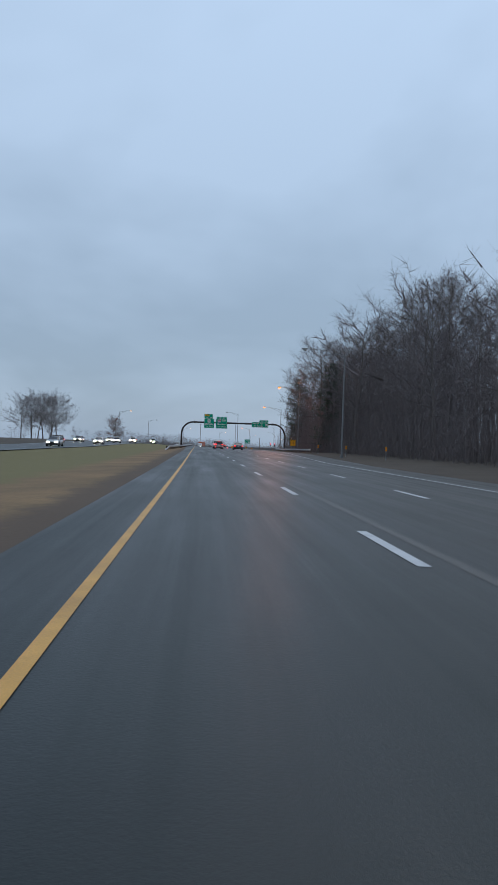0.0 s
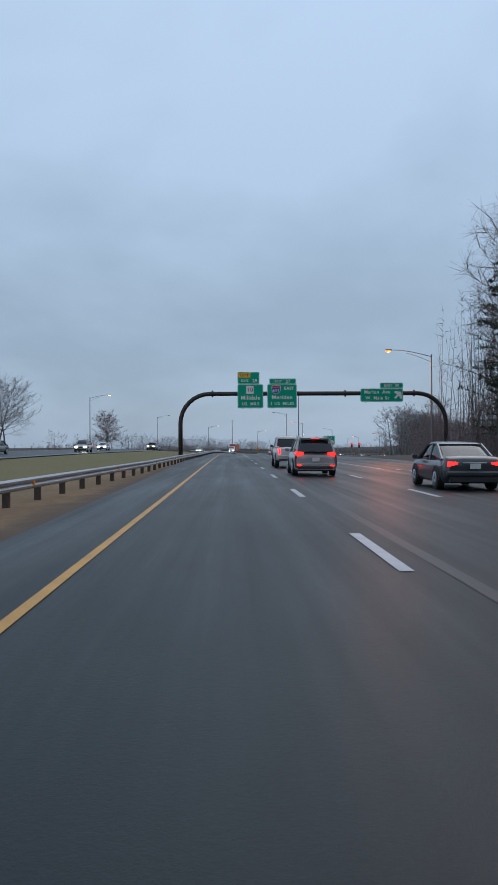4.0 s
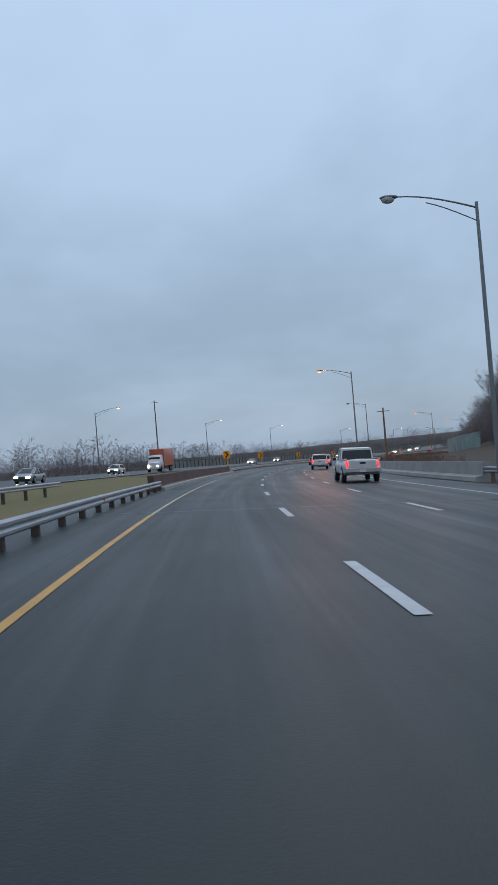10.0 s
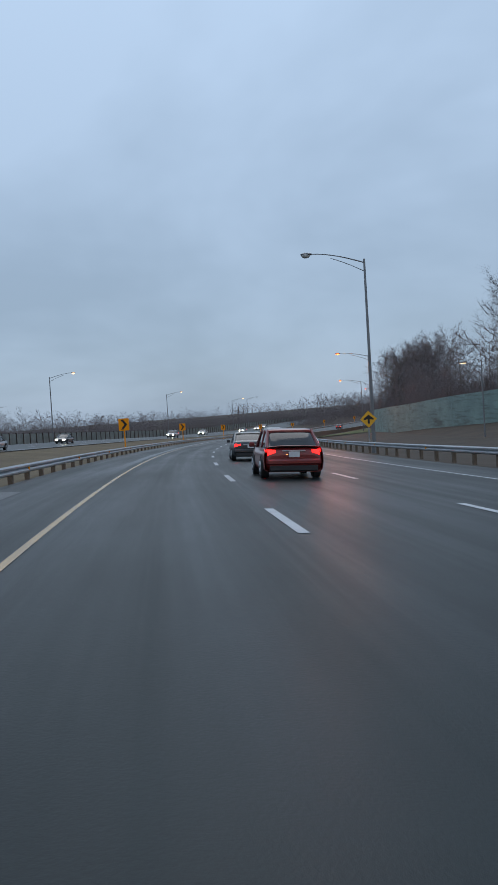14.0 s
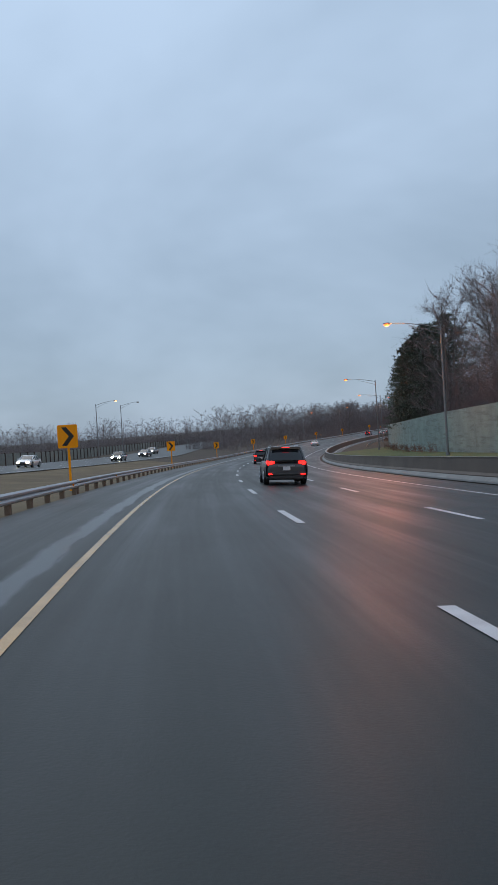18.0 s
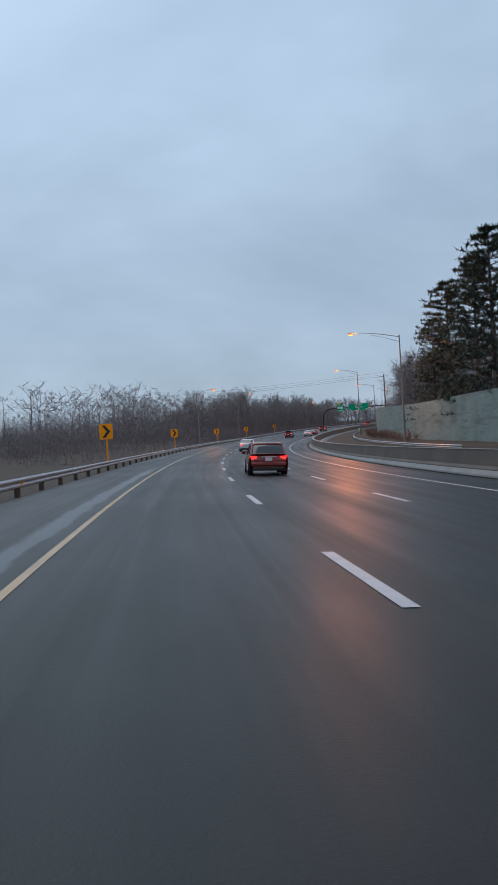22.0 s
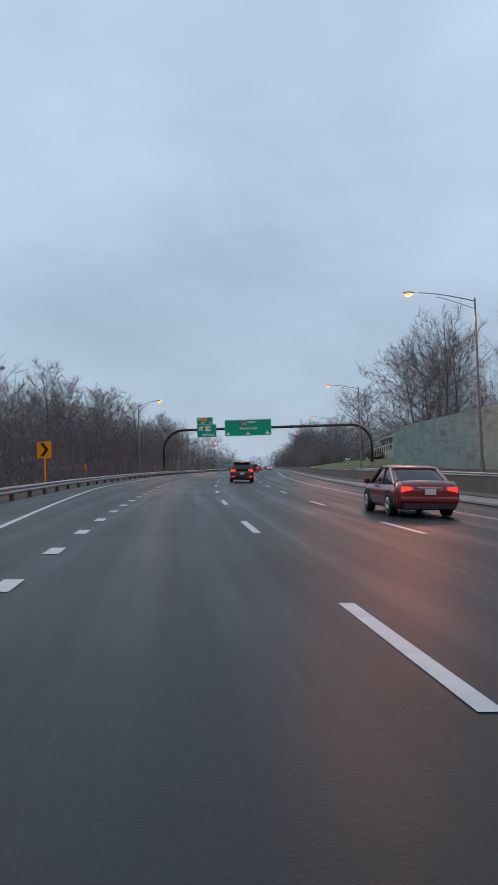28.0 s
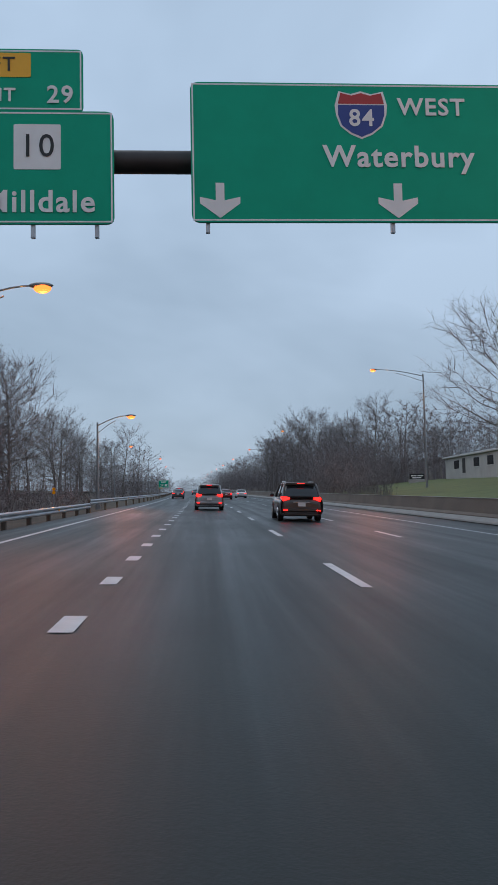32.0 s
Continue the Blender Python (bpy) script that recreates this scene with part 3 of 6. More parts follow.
def guardrail(s0, s1, off, side, label, post=None, spacing=1.9, low=0.0, drop=False):
    """Steel wave rail on posts. side: 1 where its face looks to the right."""
    f = off if callable(off) else (lambda s: off)
    base = new("guardrail")
    tagged(base, label, "guardrail", group="steel guardrails")
    fall = (lambda s: -0.55 * max(0.0, 1 - (s - s0) / 9.0)) if drop else (lambda s: 0.0)
    prof = [((lambda s, d=d: f(s) + side * (d + 0.1)), (lambda s, u=u: u + low + fall(s))) for d, u in WAVE]
    back = [((lambda s, d=d: f(s) + side * (d + 0.094)), (lambda s, u=u: u + low + fall(s))) for d, u in WAVE[::-1]]
    sweep("beam", s0, s1, prof + back, GALV, 3.0, closed=True, parent=base)
    for s in np.arange(s0 + (4 if drop else 0.5), s1, spacing):
        ob = new("post", post or POST_MESH)
        ob.parent = base
        ob.matrix_world = stand(s, f(s), low)
    for s in np.arange(s0 + 12, s1, 12.0):
        ob = new("reflector", REFLECTOR)
        ob.parent = base
        ob.matrix_world = stand(s, f(s) + side * 0.13, low + 0.5)
    return base


guardrail(146, 391, curve_of((146, -4.6), (190, -2.7), (240, -1.75), (391, -1.85)), 1, "grey steel guardrail on timber posts beside the grass median", post=DARK_POST, drop=True, spacing=2.6, low=-0.2)
guardrail(366, 400, curve_of((366, -12.5), (374, -9.6), (400, -9.4)), 1, "weathered guardrail between the two bridges", post=DARK_POST, spacing=3.8, low=-0.2)
guardrail(447, 640, curve_of((447, -2.2), (470, -3.15), (640, -3.2)), 1, "grey steel guardrail on timber posts round the curve", spacing=2.6, low=-0.22)
guardrail(640, 752, -3.2, 1, "grey steel guardrail on pale timber posts round the curve", spacing=2.6, low=-0.2)
guardrail(752, 1110, curve_of((752, -3.2), (900, -3.2), (985, -5.2), (1110, -5.2)), 1, "long wet steel guardrail before the bare woods", post=DARK_POST, spacing=3.8, low=-0.2)
guardrail(1110, 1500, curve_of((1110, -5.2), (1500, -5.2)), 1, "steel guardrail along the exit lane", spacing=7.6)
guardrail(150, 232, curve_of((150, 20.4), (190, 21.2), (232, 22.4)), -1, "steel guardrail at the foot of the dark woods", spacing=3.8)
guardrail(318, 387, curve_of((318, 14.6), (387, 14.1)), -1, "steel guardrail leading to the bridge", spacing=2.6)
guardrail(446, 592, curve_of((446, 14.1), (592, 14.0)), -1, "steel guardrail after the bridge", spacing=2.6)
guardrail(800, 1055, curve_of((800, 22.0), (1055, 22.0)), -1, "steel guardrail beside the slip road under the sound wall", post=STEEL_POST, spacing=3.8, low=0.35)

left_parapet = sweep("parapet", 391, 447, [(-1.75, 0.0), (-1.72, 0.2), (-2.05, 0.22), (-2.1, 0.82), (-2.42, 0.82), (-2.42, -0.5)], REDWALL, 5, closed=True)
structure(left_parapet, "red-brown bridge parapet", "parapet")
sweep("kerb", 391, 447, [(-1.55, 0.0), (-1.58, 0.17), (-1.72, 0.21), (-1.74, 0.0)], CONCRETE, 5, closed=True, parent=left_parapet, label="pale concrete kerb")
right_parapet = sweep("parapet", 387, 446, [(13.5, 0.0), (13.55, 0.2), (13.9, 0.3), (13.95, 0.95), (14.3, 0.95), (14.3, -0.5)], CONCRETE, 5, closed=True)
structure(right_parapet, "grey concrete bridge parapet", "parapet")


def barrier(s0, s1):
    ob = sweep("concrete_barrier", s0, s1, [(13.95, 0.3), (14.12, 0.42), (14.25, 1.1), (14.55, 1.1), (14.7, 0.0), (13.95, 0.0)], DIRTY_CONCRETE, 3.05, closed=True)
    structure(ob, "brown stained concrete barrier with a pale foot", "barrier")
    sweep("barrier_foot", s0, s1, [(13.7, 0.0), (13.73, 0.08), (13.945, 0.26), (13.945, 0.0)], WET_CONCRETE, 3.05, closed=True, parent=ob, label="pale wet concrete foot")
    sweep("barrier_cap", s0, s1, [(14.22, 1.1), (14.22, 1.125), (14.58, 1.125), (14.58, 1.1)], CONCRETE, 3.05, closed=True, parent=ob, label="thin pale capping edge")
    return ob


barrier(592, 1620)

WALL_TOP = curve_of((562, 6.6), (590, 6.0), (612, 5.4), (650, 5.5), (705, 5.9), (790, 5.8), (838, 5.7), (900, 6.4), (1000, 6.6), (1052, 6.7))


def noise_wall(s0, s1, off, top, label):
    """Posts with stacked panels between them, bay by bay."""
    root = new("sound_wall")
    structure(root, label, "wall")
    bay = 9.0
    for s in np.arange(s0, s1 - 0.1, bay):
        e = min(s + bay, s1)
        h0 = HILL(s) - 0.3
        rows = max(3, int((top(s) - h0) / 0.6))
        verts, faces = [], []
        for r in range(rows):
            i = len(verts)
            for thick in (0.0, 0.2):
                for q, edge, gap in ((s + 0.13, r, 0.005), (e - 0.13, r, 0.005), (e - 0.13, r + 1, -0.005), (s + 0.13, r + 1, -0.005)):
                    verts.append(at(q, off(q) + thick, h0 + (top(q) - h0) * edge / rows + gap))
            faces += [(i, i + 1, i + 2, i + 3), (i + 4, i + 7, i + 6, i + 5), (i + 3, i + 2, i + 6, i + 7), (i, i + 3, i + 7, i + 4), (i + 1, i + 5, i + 6, i + 2), (i, i + 4, i + 5, i + 1)]
        mesh_object("panel", verts, faces, NOISEWALL, root)
        ob = new("wall_post", mesh_of(block(-0.006, 0.22, -0.128, 0.128, h0, top(s), 0.01), "wall_post", NOISEWALL))
        ob.parent = root
        ob.matrix_world = stand(s, off(s), 0, math.degrees(-math.atan2(off(s + 4) - off(s - 4), 8)))
    return root


WALL_OFF = curve_of((562, 40), (590, 33.5), (615, 29), (640, 27.2), (660, 27.0), (1060, 27.0))
noise_wall(562, 1052, WALL_OFF, WALL_TOP, "tall pale green concrete sound wall on the bank")


def dark_fence():
    root = new("timber_fence")
    structure(root, "long weathered grey-green timber noise fence beyond the oncoming lanes", "fence")
    fence_off = curve_of((520, -33.5), (740, -33.5), (850, -47), (930, -62))
    for s in np.arange(530, 930, 3.0):
        verts, faces = [], []
        for o in (0.0, -0.15):
            verts += [at(s + 0.1, fence_off(s) + o, -0.5), at(s + 2.9, fence_off(s + 3) + o, -0.5), at(s + 2.9, fence_off(s + 3) + o, 1.55), at(s + 0.1, fence_off(s) + o, 1.55)]
        faces = [(0, 1, 2, 3), (4, 7, 6, 5), (3, 2, 6, 7), (0, 3, 7, 4), (1, 5, 6, 2), (0, 4, 5, 1)]
        mesh_object("fence_panel", verts, faces, DARKFENCE, root)
        ob = new("post", FENCE_POST)
        ob.parent = root
        ob.matrix_world = stand(s, fence_off(s))


FENCE_POST = mesh_of(block(-0.12, 0.12, -0.1, 0.1, -0.6, 1.68, 0.01), "post", DARK_WOOD)
dark_fence()


# ---------------------------------------------------------------- street lamps
LAMP_KINDS = {}


def street_lamp(height, reach, lit):
    """Tapered pole with a two-bar arm; the head hangs out to its -x side."""
    root = new("street_lamp")
    bm = bmesh.new()
    rod(bm, (0, 0, -1.2), (0, 0, height), 0.13, 0.07, 12)
    rod(bm, (0, 0, -1.2), (0, 0, 0.18), 0.2, 0.2, 12)
    part("pole", bm, POLE, root, smooth=False)
    bm = bmesh.new()
    pts = [(-reach * t, 0, height - 0.25 + 0.75 * math.sin(t * math.pi / 2)) for t in np.linspace(0, 1, 8)]
    tube(bm, pts, [0.045 - 0.015 * i / 7 for i in range(8)], 8)
    low = [(-reach * t, 0, height - 0.85 + 1.2 * math.sin(t * math.pi / 2)) for t in np.linspace(0, 0.62, 6)]
    tube(bm, low, 0.025, 6)
    part("arm", bm, POLE, root)
    top = height + 0.5
    bm = bmesh.new()
    bmesh.ops.create_uvsphere(bm, u_segments=12, v_segments=8, radius=1.0)
    bmesh.ops.scale(bm, vec=(0.42, 0.19, 0.11), verts=bm.verts)
    bmesh.ops.translate(bm, vec=(-reach - 0.25, 0, top), verts=bm.verts)
    part("lamp_head", bm, POLE, root)
    bm = bmesh.new()
    bmesh.ops.create_uvsphere(bm, u_segments=12, v_segments=8, radius=1.0)
    bmesh.ops.scale(bm, vec=(0.3, 0.2, 0.18), verts=bm.verts)
    bmesh.ops.translate(bm, vec=(-reach - 0.3, 0, top - 0.09), verts=bm.verts)
    part("lens", bm, LAMP_LIT if lit == 1 else LAMP_FAR if lit == 2 else LAMP_OFF, root, "glowing amber lens" if lit else "unlit clouded lens")
    root["label"] = "tall grey steel street lamp with an amber glow" if lit else "tall grey steel street lamp, unlit"
    return tagged(root, category="street lamp", group="highway lamps")


def lamp(s, off, height, reach, lit, base=0.0, turn=0.0):
    key = (height, reach, lit)
    m = stand(s, off, base, turn)
    if key not in LAMP_KINDS:
        LAMP_KINDS[key] = street_lamp(*key)
        LAMP_KINDS[key].matrix_world = m
    else:
        copy_thing(LAMP_KINDS[key], m)
    if lit == 1 and s < 1200:
        data = bpy.data.lights.new("sodium_light", "POINT")
        data.energy, data.color, data.shadow_soft_size = (450 if off < 0 else 3000 if 800 < s < 1000 else 2000 if 580 < s < 800 else 1400), (1.0, 0.29, 0.07), 0.25
        ob = new("sodium_light", data)
        ob.matrix_world = m @ pose(-reach - 0.3, 0, height + 0.02)


for s, off, h, reach, lit, base in (
        (108, 18.0, 12.3, 4.5, 0, 0), (175, 21.2, 12.5, 3.9, 1, 0.2), (236.5, 24.0, 11.6, 4.5, 1, 0.2), (312, 15.1, 13.3, 3.9, 0, 0),
        (384.4, 13.9, 12.45, 3.6, 0, 0), (456.5, 14.1, 12.6, 3.9, 1, 0.2), (534, 14.7, 12.75, 3.7, 0, 0.5), (613.5, 25.0, 13.1, 4.7, 1, 0.9),
        (687.5, 24.1, 12.7, 4.95, 1, 1.1), (759.5, 24.1, 12.85, 5.15, 1, 1.1), (836.5, 24.6, 12.85, 5.5, 1, 1.1), (912.5, 23.4, 13.15, 4.1, 1, 1.4),
        (996, 23.6, 12.6, 4.8, 1, 1.7), (1069.3, 24.3, 12.8, 4.75, 1, 1.65), (1148, 25.6, 12.5, 5.2, 1, 1.7), (1225, 24.5, 12.0, 5.0, 1, 1.2),
        (1300, 24, 12.0, 5.0, 1, 1.0), (1378, 24, 12.0, 5.0, 1, 1.0), (1455, 24, 12.0, 5.0, 1, 0.8), (1530, 24, 12.0, 5.0, 1, 0.8), (1610, 24, 12.0, 5.0, 1, 0.8), (1690, 24, 12.0, 5.0, 1, 0.8), (1770, 24, 12.0, 5.0, 1, 0.8), (1850, 24, 12.0, 5.0, 1, 0.8)):
    lamp(s, off, h, reach, lit, base)
for s, off, h, reach, lit in ((878, -5.4, 9.2, 2.7, 1), (950, -9.6, 11.0, 3.2, 1), (1044.7, -8.55, 9.65, 2.55, 1), (1091, -6.9, 7.7, 2.6, 1), (1126, -6.7, 6.6, 2.3, 1), (1206, -13.3, 8.7, 2.6, 1), (1290, -11, 9.8, 3.0, 1), (1370, -11, 9.8, 3.0, 1)):
    lamp(s, off, h, reach, lit, -0.1, 180)
for s, off, h, reach, lit in ((451, -42, 13.4, 4.4, 0), (488, -31.9, 11.3, 4.1, 2), (620, -31.5, 12, 4.2, 2), (700, -31.5, 12, 4.2, 2), (775, -35, 11.4, 4.2, 2), (800, -38, 12, 4.2, 0), (330, -31.5, 12, 4.2, 2), (1018, -22, 11.0, 3.2, 0), (560, -31.5, 12, 4.2, 2)):
    lamp(s, off, h, reach, lit, -0.3, 180)


def bare_pole(s, off, h):
    bm = bmesh.new()
    rod(bm, (0, 0, -1), (0, 0, h), 0.2, 0.11, 10)
    rod(bm, (-0.9, 0, h - 0.5), (0.9, 0, h - 0.5), 0.05, 0.05, 6)
    root = new("utility_pole")
    part("pole", bm, POST_WOOD, root)
    root.matrix_world = stand(s, off)
    return tagged(root, "bare dark utility pole beside the far lanes", "pole", group="utility poles")


for s, off, h in ((529.3, -34, 16.1), (467, 18.5, 8.4), (592, 62, 13), (300, 60, 9.5), (921.8, 29.2, 14.3)):
    bare_pole(s, off, h)


def overhead_cables():
    root = new("overhead_cables")
    tagged(root, "thin black power cables slung across the highway", "cable")
    for dz, ds in ((0.0, 0.0), (0.7, 1.5), (1.6, 3.0)):
        bm = bmesh.new()
        pts = []
        for u in np.linspace(0, 1, 25):
            p = at(948 + ds - 30 * u, 75 - 180 * u, 0)
            p.z = at(942, 0).z + 11.6 + dz * 0.75 + 0.045 * (75 - 180 * u) + 2.5 * (2 * u - 0.9) ** 2
            pts.append(p)
        tube(bm, pts, 0.016, 5)
        part("cable", bm, TRIM, root)
    for off, s in ((75, 948), (-105, 918)):
        bm = bmesh.new()
        p = at(s, off, 0)
        z = at(942, 0).z + 12.0 + 0.045 * off + 2.5
        rod(bm, (p.x, p.y, p.z - 2), (p.x, p.y, z + 1.6), 0.22, 0.13, 8)
        part("pylon_pole", bm, POST_WOOD, root)


overhead_cables()


# ---------------------------------------------------------------- signs
def lettering(text, size, mat, parent, x, z, y=-0.045, bold=0.0, name="lettering"):
    cu = bpy.data.curves.new("lettering", "FONT")
    cu.body, cu.size, cu.align_x, cu.align_y, cu.offset = text, size, "CENTER", "CENTER", bold
    cu.extrude, cu.resolution_u, cu.space_character = 0.006, 3, 1.12
    tmp = bpy.data.objects.new("lettering", cu)
    me = bpy.data.meshes.new_from_object(tmp)
    bpy.data.objects.remove(tmp)
    me.transform(Matrix.Translation((x, y, z)) @ Matrix.Rotation(radians(90), 4, "X"))
    me.materials.clear()
    me.materials.append(mat)
    ob = new(name, me)
    ob.parent = parent
    return ob


def plate(w, h, x, z, y0, y1, r=0.12):
    """A flat panel with rounded corners, centred at x, z."""
    bm = bmesh.new()
    pts = []
    for cx, cz, a0 in ((w / 2 - r, h / 2 - r, 0), (-w / 2 + r, h / 2 - r, 90), (-w / 2 + r, -h / 2 + r, 180), (w / 2 - r, -h / 2 + r, 270)):
        for k in range(4):
            a = radians(a0 + 30 * k)
            pts.append((x + cx + r * math.cos(a), z + cz + r * math.sin(a)))
    return prism(bm, pts, y0, y1)


def prism(bm, pts, y0, y1):
    a = [bm.verts.new((p[0], y0, p[1])) for p in pts]
    b = [bm.verts.new((p[0], y1, p[1])) for p in pts]
    bm.faces.new(a)
    bm.faces.new(b[::-1])
    for i in range(len(pts)):
        j = (i + 1) % len(pts)
        bm.faces.new((a[j], a[i], b[i], b[j]))
    return bm


def bordered(root, name, w, h, x, z, face=None, edge=None, r=0.14, rim=0.03):
    """A sheeting panel with a raised border; returns the panel."""
    panel = part(name, plate(w, h, x, z, -0.03, 0.03, r), face or SIGN_GREEN, root)
    bm = bmesh.new()
    bars = ((-w / 2 + rim, w / 2 - rim, h / 2 - 2 * rim, h / 2 - rim), (-w / 2 + rim, w / 2 - rim, -h / 2 + rim, -h / 2 + 2 * rim),
            (-w / 2 + rim, -w / 2 + 2 * rim, -h / 2 + 2 * rim, h / 2 - 2 * rim), (w / 2 - 2 * rim, w / 2 - rim, -h / 2 + 2 * rim, h / 2 - 2 * rim))
    for a, b, c, d in bars:
        box(bm, x + a, x + b, -0.036, -0.031, z + c, z + d)
    part("border", bm, edge or SIGN_WHITE, panel)
    return panel


def arrow(parent, x, z, size, turn, mat):
    pts = [(-0.12, -0.5), (0.12, -0.5), (0.12, 0.0), (0.56, -0.1), (0.56, 0.08), (0.0, 0.5), (-0.56, 0.08), (-0.56, -0.1), (-0.12, 0.0)]
    c, s = math.cos(radians(turn)), math.sin(radians(turn))
    part("arrow", prism(bmesh.new(), [(x + size * (p * c - q * s), z + size * (p * s + q * c)) for p, q in pts], -0.045, -0.034), mat, parent)


def shield(parent, x, z, w, number):
    h = w * 0.95
    body = [(-0.5, 0.22), (0.5, 0.22), (0.5, 0.0), (0.42, -0.25), (0.22, -0.42), (0, -0.52), (-0.22, -0.42), (-0.42, -0.25), (-0.5, 0.0)]
    head_pts = [(-0.44, 0.5), (-0.2, 0.44), (0, 0.5), (0.2, 0.44), (0.44, 0.5), (0.5, 0.25), (-0.5, 0.25)]
    part("shield_rim", prism(bmesh.new(), [(x + w * 1.09 * p, z + h * 1.09 * q) for p, q in head_pts[:5] + [(0.52, 0.2)] + body[2:] + [(-0.52, 0.2)]], -0.039, -0.032), SIGN_WHITE, parent)
    part("shield_body", prism(bmesh.new(), [(x + w * p, z + h * q) for p, q in body], -0.046, -0.04), SIGN_BLUE, parent, "blue route shield")
    part("shield_head", prism(bmesh.new(), [(x + w * p, z + h * q) for p, q in head_pts], -0.046, -0.04), SIGN_RED, parent, "red band of the shield")
    lettering(number, w * 0.52, SIGN_WHITE, parent, x, z - h * 0.1, -0.053, 0.008)


def hangers(root, x0, x1, z):
    for x in (x0 + 0.5, (x0 + x1) / 2, x1 - 0.5):
        part("hanger", block(x - 0.04, x + 0.04, 0.03, 0.12, z[0] - 0.08, z[1], 0.0), GALV, root)


def gantry_frame(root, xl, xr, z, r, base_l=-0.6, base_r=-0.6, rad=0.235):
    bm = bmesh.new()
    pts = [(xl, 0.36, base_l)]
    for k in range(9):
        a = radians(180 - 90 * k / 8)
        pts.append((xl + r + r * math.cos(a), 0.36, z - r + r * math.sin(a)))
    for k in range(9):
        a = radians(90 - 90 * k / 8)
        pts.append((xr - r + r * math.cos(a), 0.36, z - r + r * math.sin(a)))
    pts.append((xr, 0.36, base_r))
    tube(bm, pts, rad, 14)
    frame_ob = part("pipe_frame", bm, RUST_STEEL, root, smooth=True)
    for x in (xl + r + 0.25, xr - r - 0.25, xl + 0.42 * (xr - xl), xl + 0.62 * (xr - xl)):
        bm = bmesh.new()
        rod(bm, (x - 0.06, 0.36, z), (x + 0.06, 0.36, z), rad * 1.55, rad * 1.55, 14)
        for k in range(8):
            a = 2 * math.pi * k / 8
            rod(bm, (x - 0.11, 0.36 + rad * 1.33 * math.cos(a), z + rad * 1.33 * math.sin(a)), (x + 0.11, 0.36 + rad * 1.33 * math.cos(a), z + rad * 1.33 * math.sin(a)), 0.025, 0.025, 5)
        part("flange", bm, RUST_STEEL, frame_ob)
    for x, b in ((xl, base_l), (xr, base_r)):
        bm = block(x - 0.6, x + 0.6, -0.24, 0.96, b - 0.5, b + 0.55, 0.04)
        part("footing", bm, CONCRETE, root, "concrete footing")


def sign_gantry_one():
    root = new("sign_gantry")
    gantry_frame(root, -3.7, 25.0, 6.85, 3.2)
    p = bordered(root, "sign_panel", 2.76, 2.55, 3.83, 6.55)
    part("route_plate", plate(0.8, 0.84, 3.78, 7.24, -0.042, -0.032, 0.03), SIGN_WHITE, p, "white route plate")
    lettering("10", 0.62, SIGN_BLACK, p, 3.78, 7.24, -0.05)
    lettering("Milldale", 0.6, SIGN_WHITE, p, 3.83, 6.38, bold=0.012)
    lettering("1/2  MILE", 0.44, SIGN_WHITE, p, 3.83, 5.72, bold=0.008)
    t = bordered(root, "exit_tab", 2.35, 1.3, 3.63, 8.5, r=0.1)
    part("left_plate", plate(1.3, 0.48, 3.2, 8.8, -0.042, -0.032, 0.03), SIGN_YELLOW, t, "yellow plate")
    lettering("LEFT", 0.4, SIGN_BLACK, t, 3.2, 8.8, -0.05)
    lettering("EXIT", 0.36, SIGN_WHITE, t, 3.25, 8.2, bold=0.006)
    lettering("29", 0.48, SIGN_WHITE, t, 4.3, 8.21, bold=0.008)
    hangers(root, 2.45, 5.2, (5.27, 7.6))
    p = bordered(root, "sign_panel", 3.16, 2.55, 7.23, 6.55)
    shield(p, 6.6, 7.25, 0.9, "691")
    lettering("EAST", 0.44, SIGN_WHITE, p, 7.98, 7.38, bold=0.008)
    lettering("Meriden", 0.6, SIGN_WHITE, p, 7.23, 6.42, bold=0.012)
    lettering("1 1/2  MILES", 0.44, SIGN_WHITE, p, 7.23, 5.74, bold=0.008)
    t = bordered(root, "exit_tab", 2.86, 0.6, 7.3, 8.14, r=0.1)
    lettering("EXIT", 0.34, SIGN_WHITE, t, 6.82, 8.14, bold=0.006)
    lettering("27", 0.44, SIGN_WHITE, t, 7.87, 8.14, bold=0.008)
    hangers(root, 5.65, 8.8, (5.28, 7.6))
    p = bordered(root, "sign_panel", 4.6, 1.42, 17.98, 6.62)
    lettering("Marion  Ave", 0.5, SIGN_WHITE, p, 17.48, 6.95, bold=0.01)
    lettering("W. Main St", 0.5, SIGN_WHITE, p, 17.48, 6.3, bold=0.01)
    arrow(p, 19.73, 6.62, 0.95, -45, SIGN_WHITE)
    t = bordered(root, "exit_tab", 2.5, 0.6, 19.03, 7.65, r=0.1)
    lettering("EXIT  30", 0.4, SIGN_WHITE, t, 19.03, 7.65, bold=0.006)
    hangers(root, 15.7, 20.3, (5.9, 7.2))
    root.matrix_world = stand(234.05, 0, 0)
    tagged(root, "dark steel pipe gantry with green exit signs over the highway", "sign gantry", group="sign gantries")


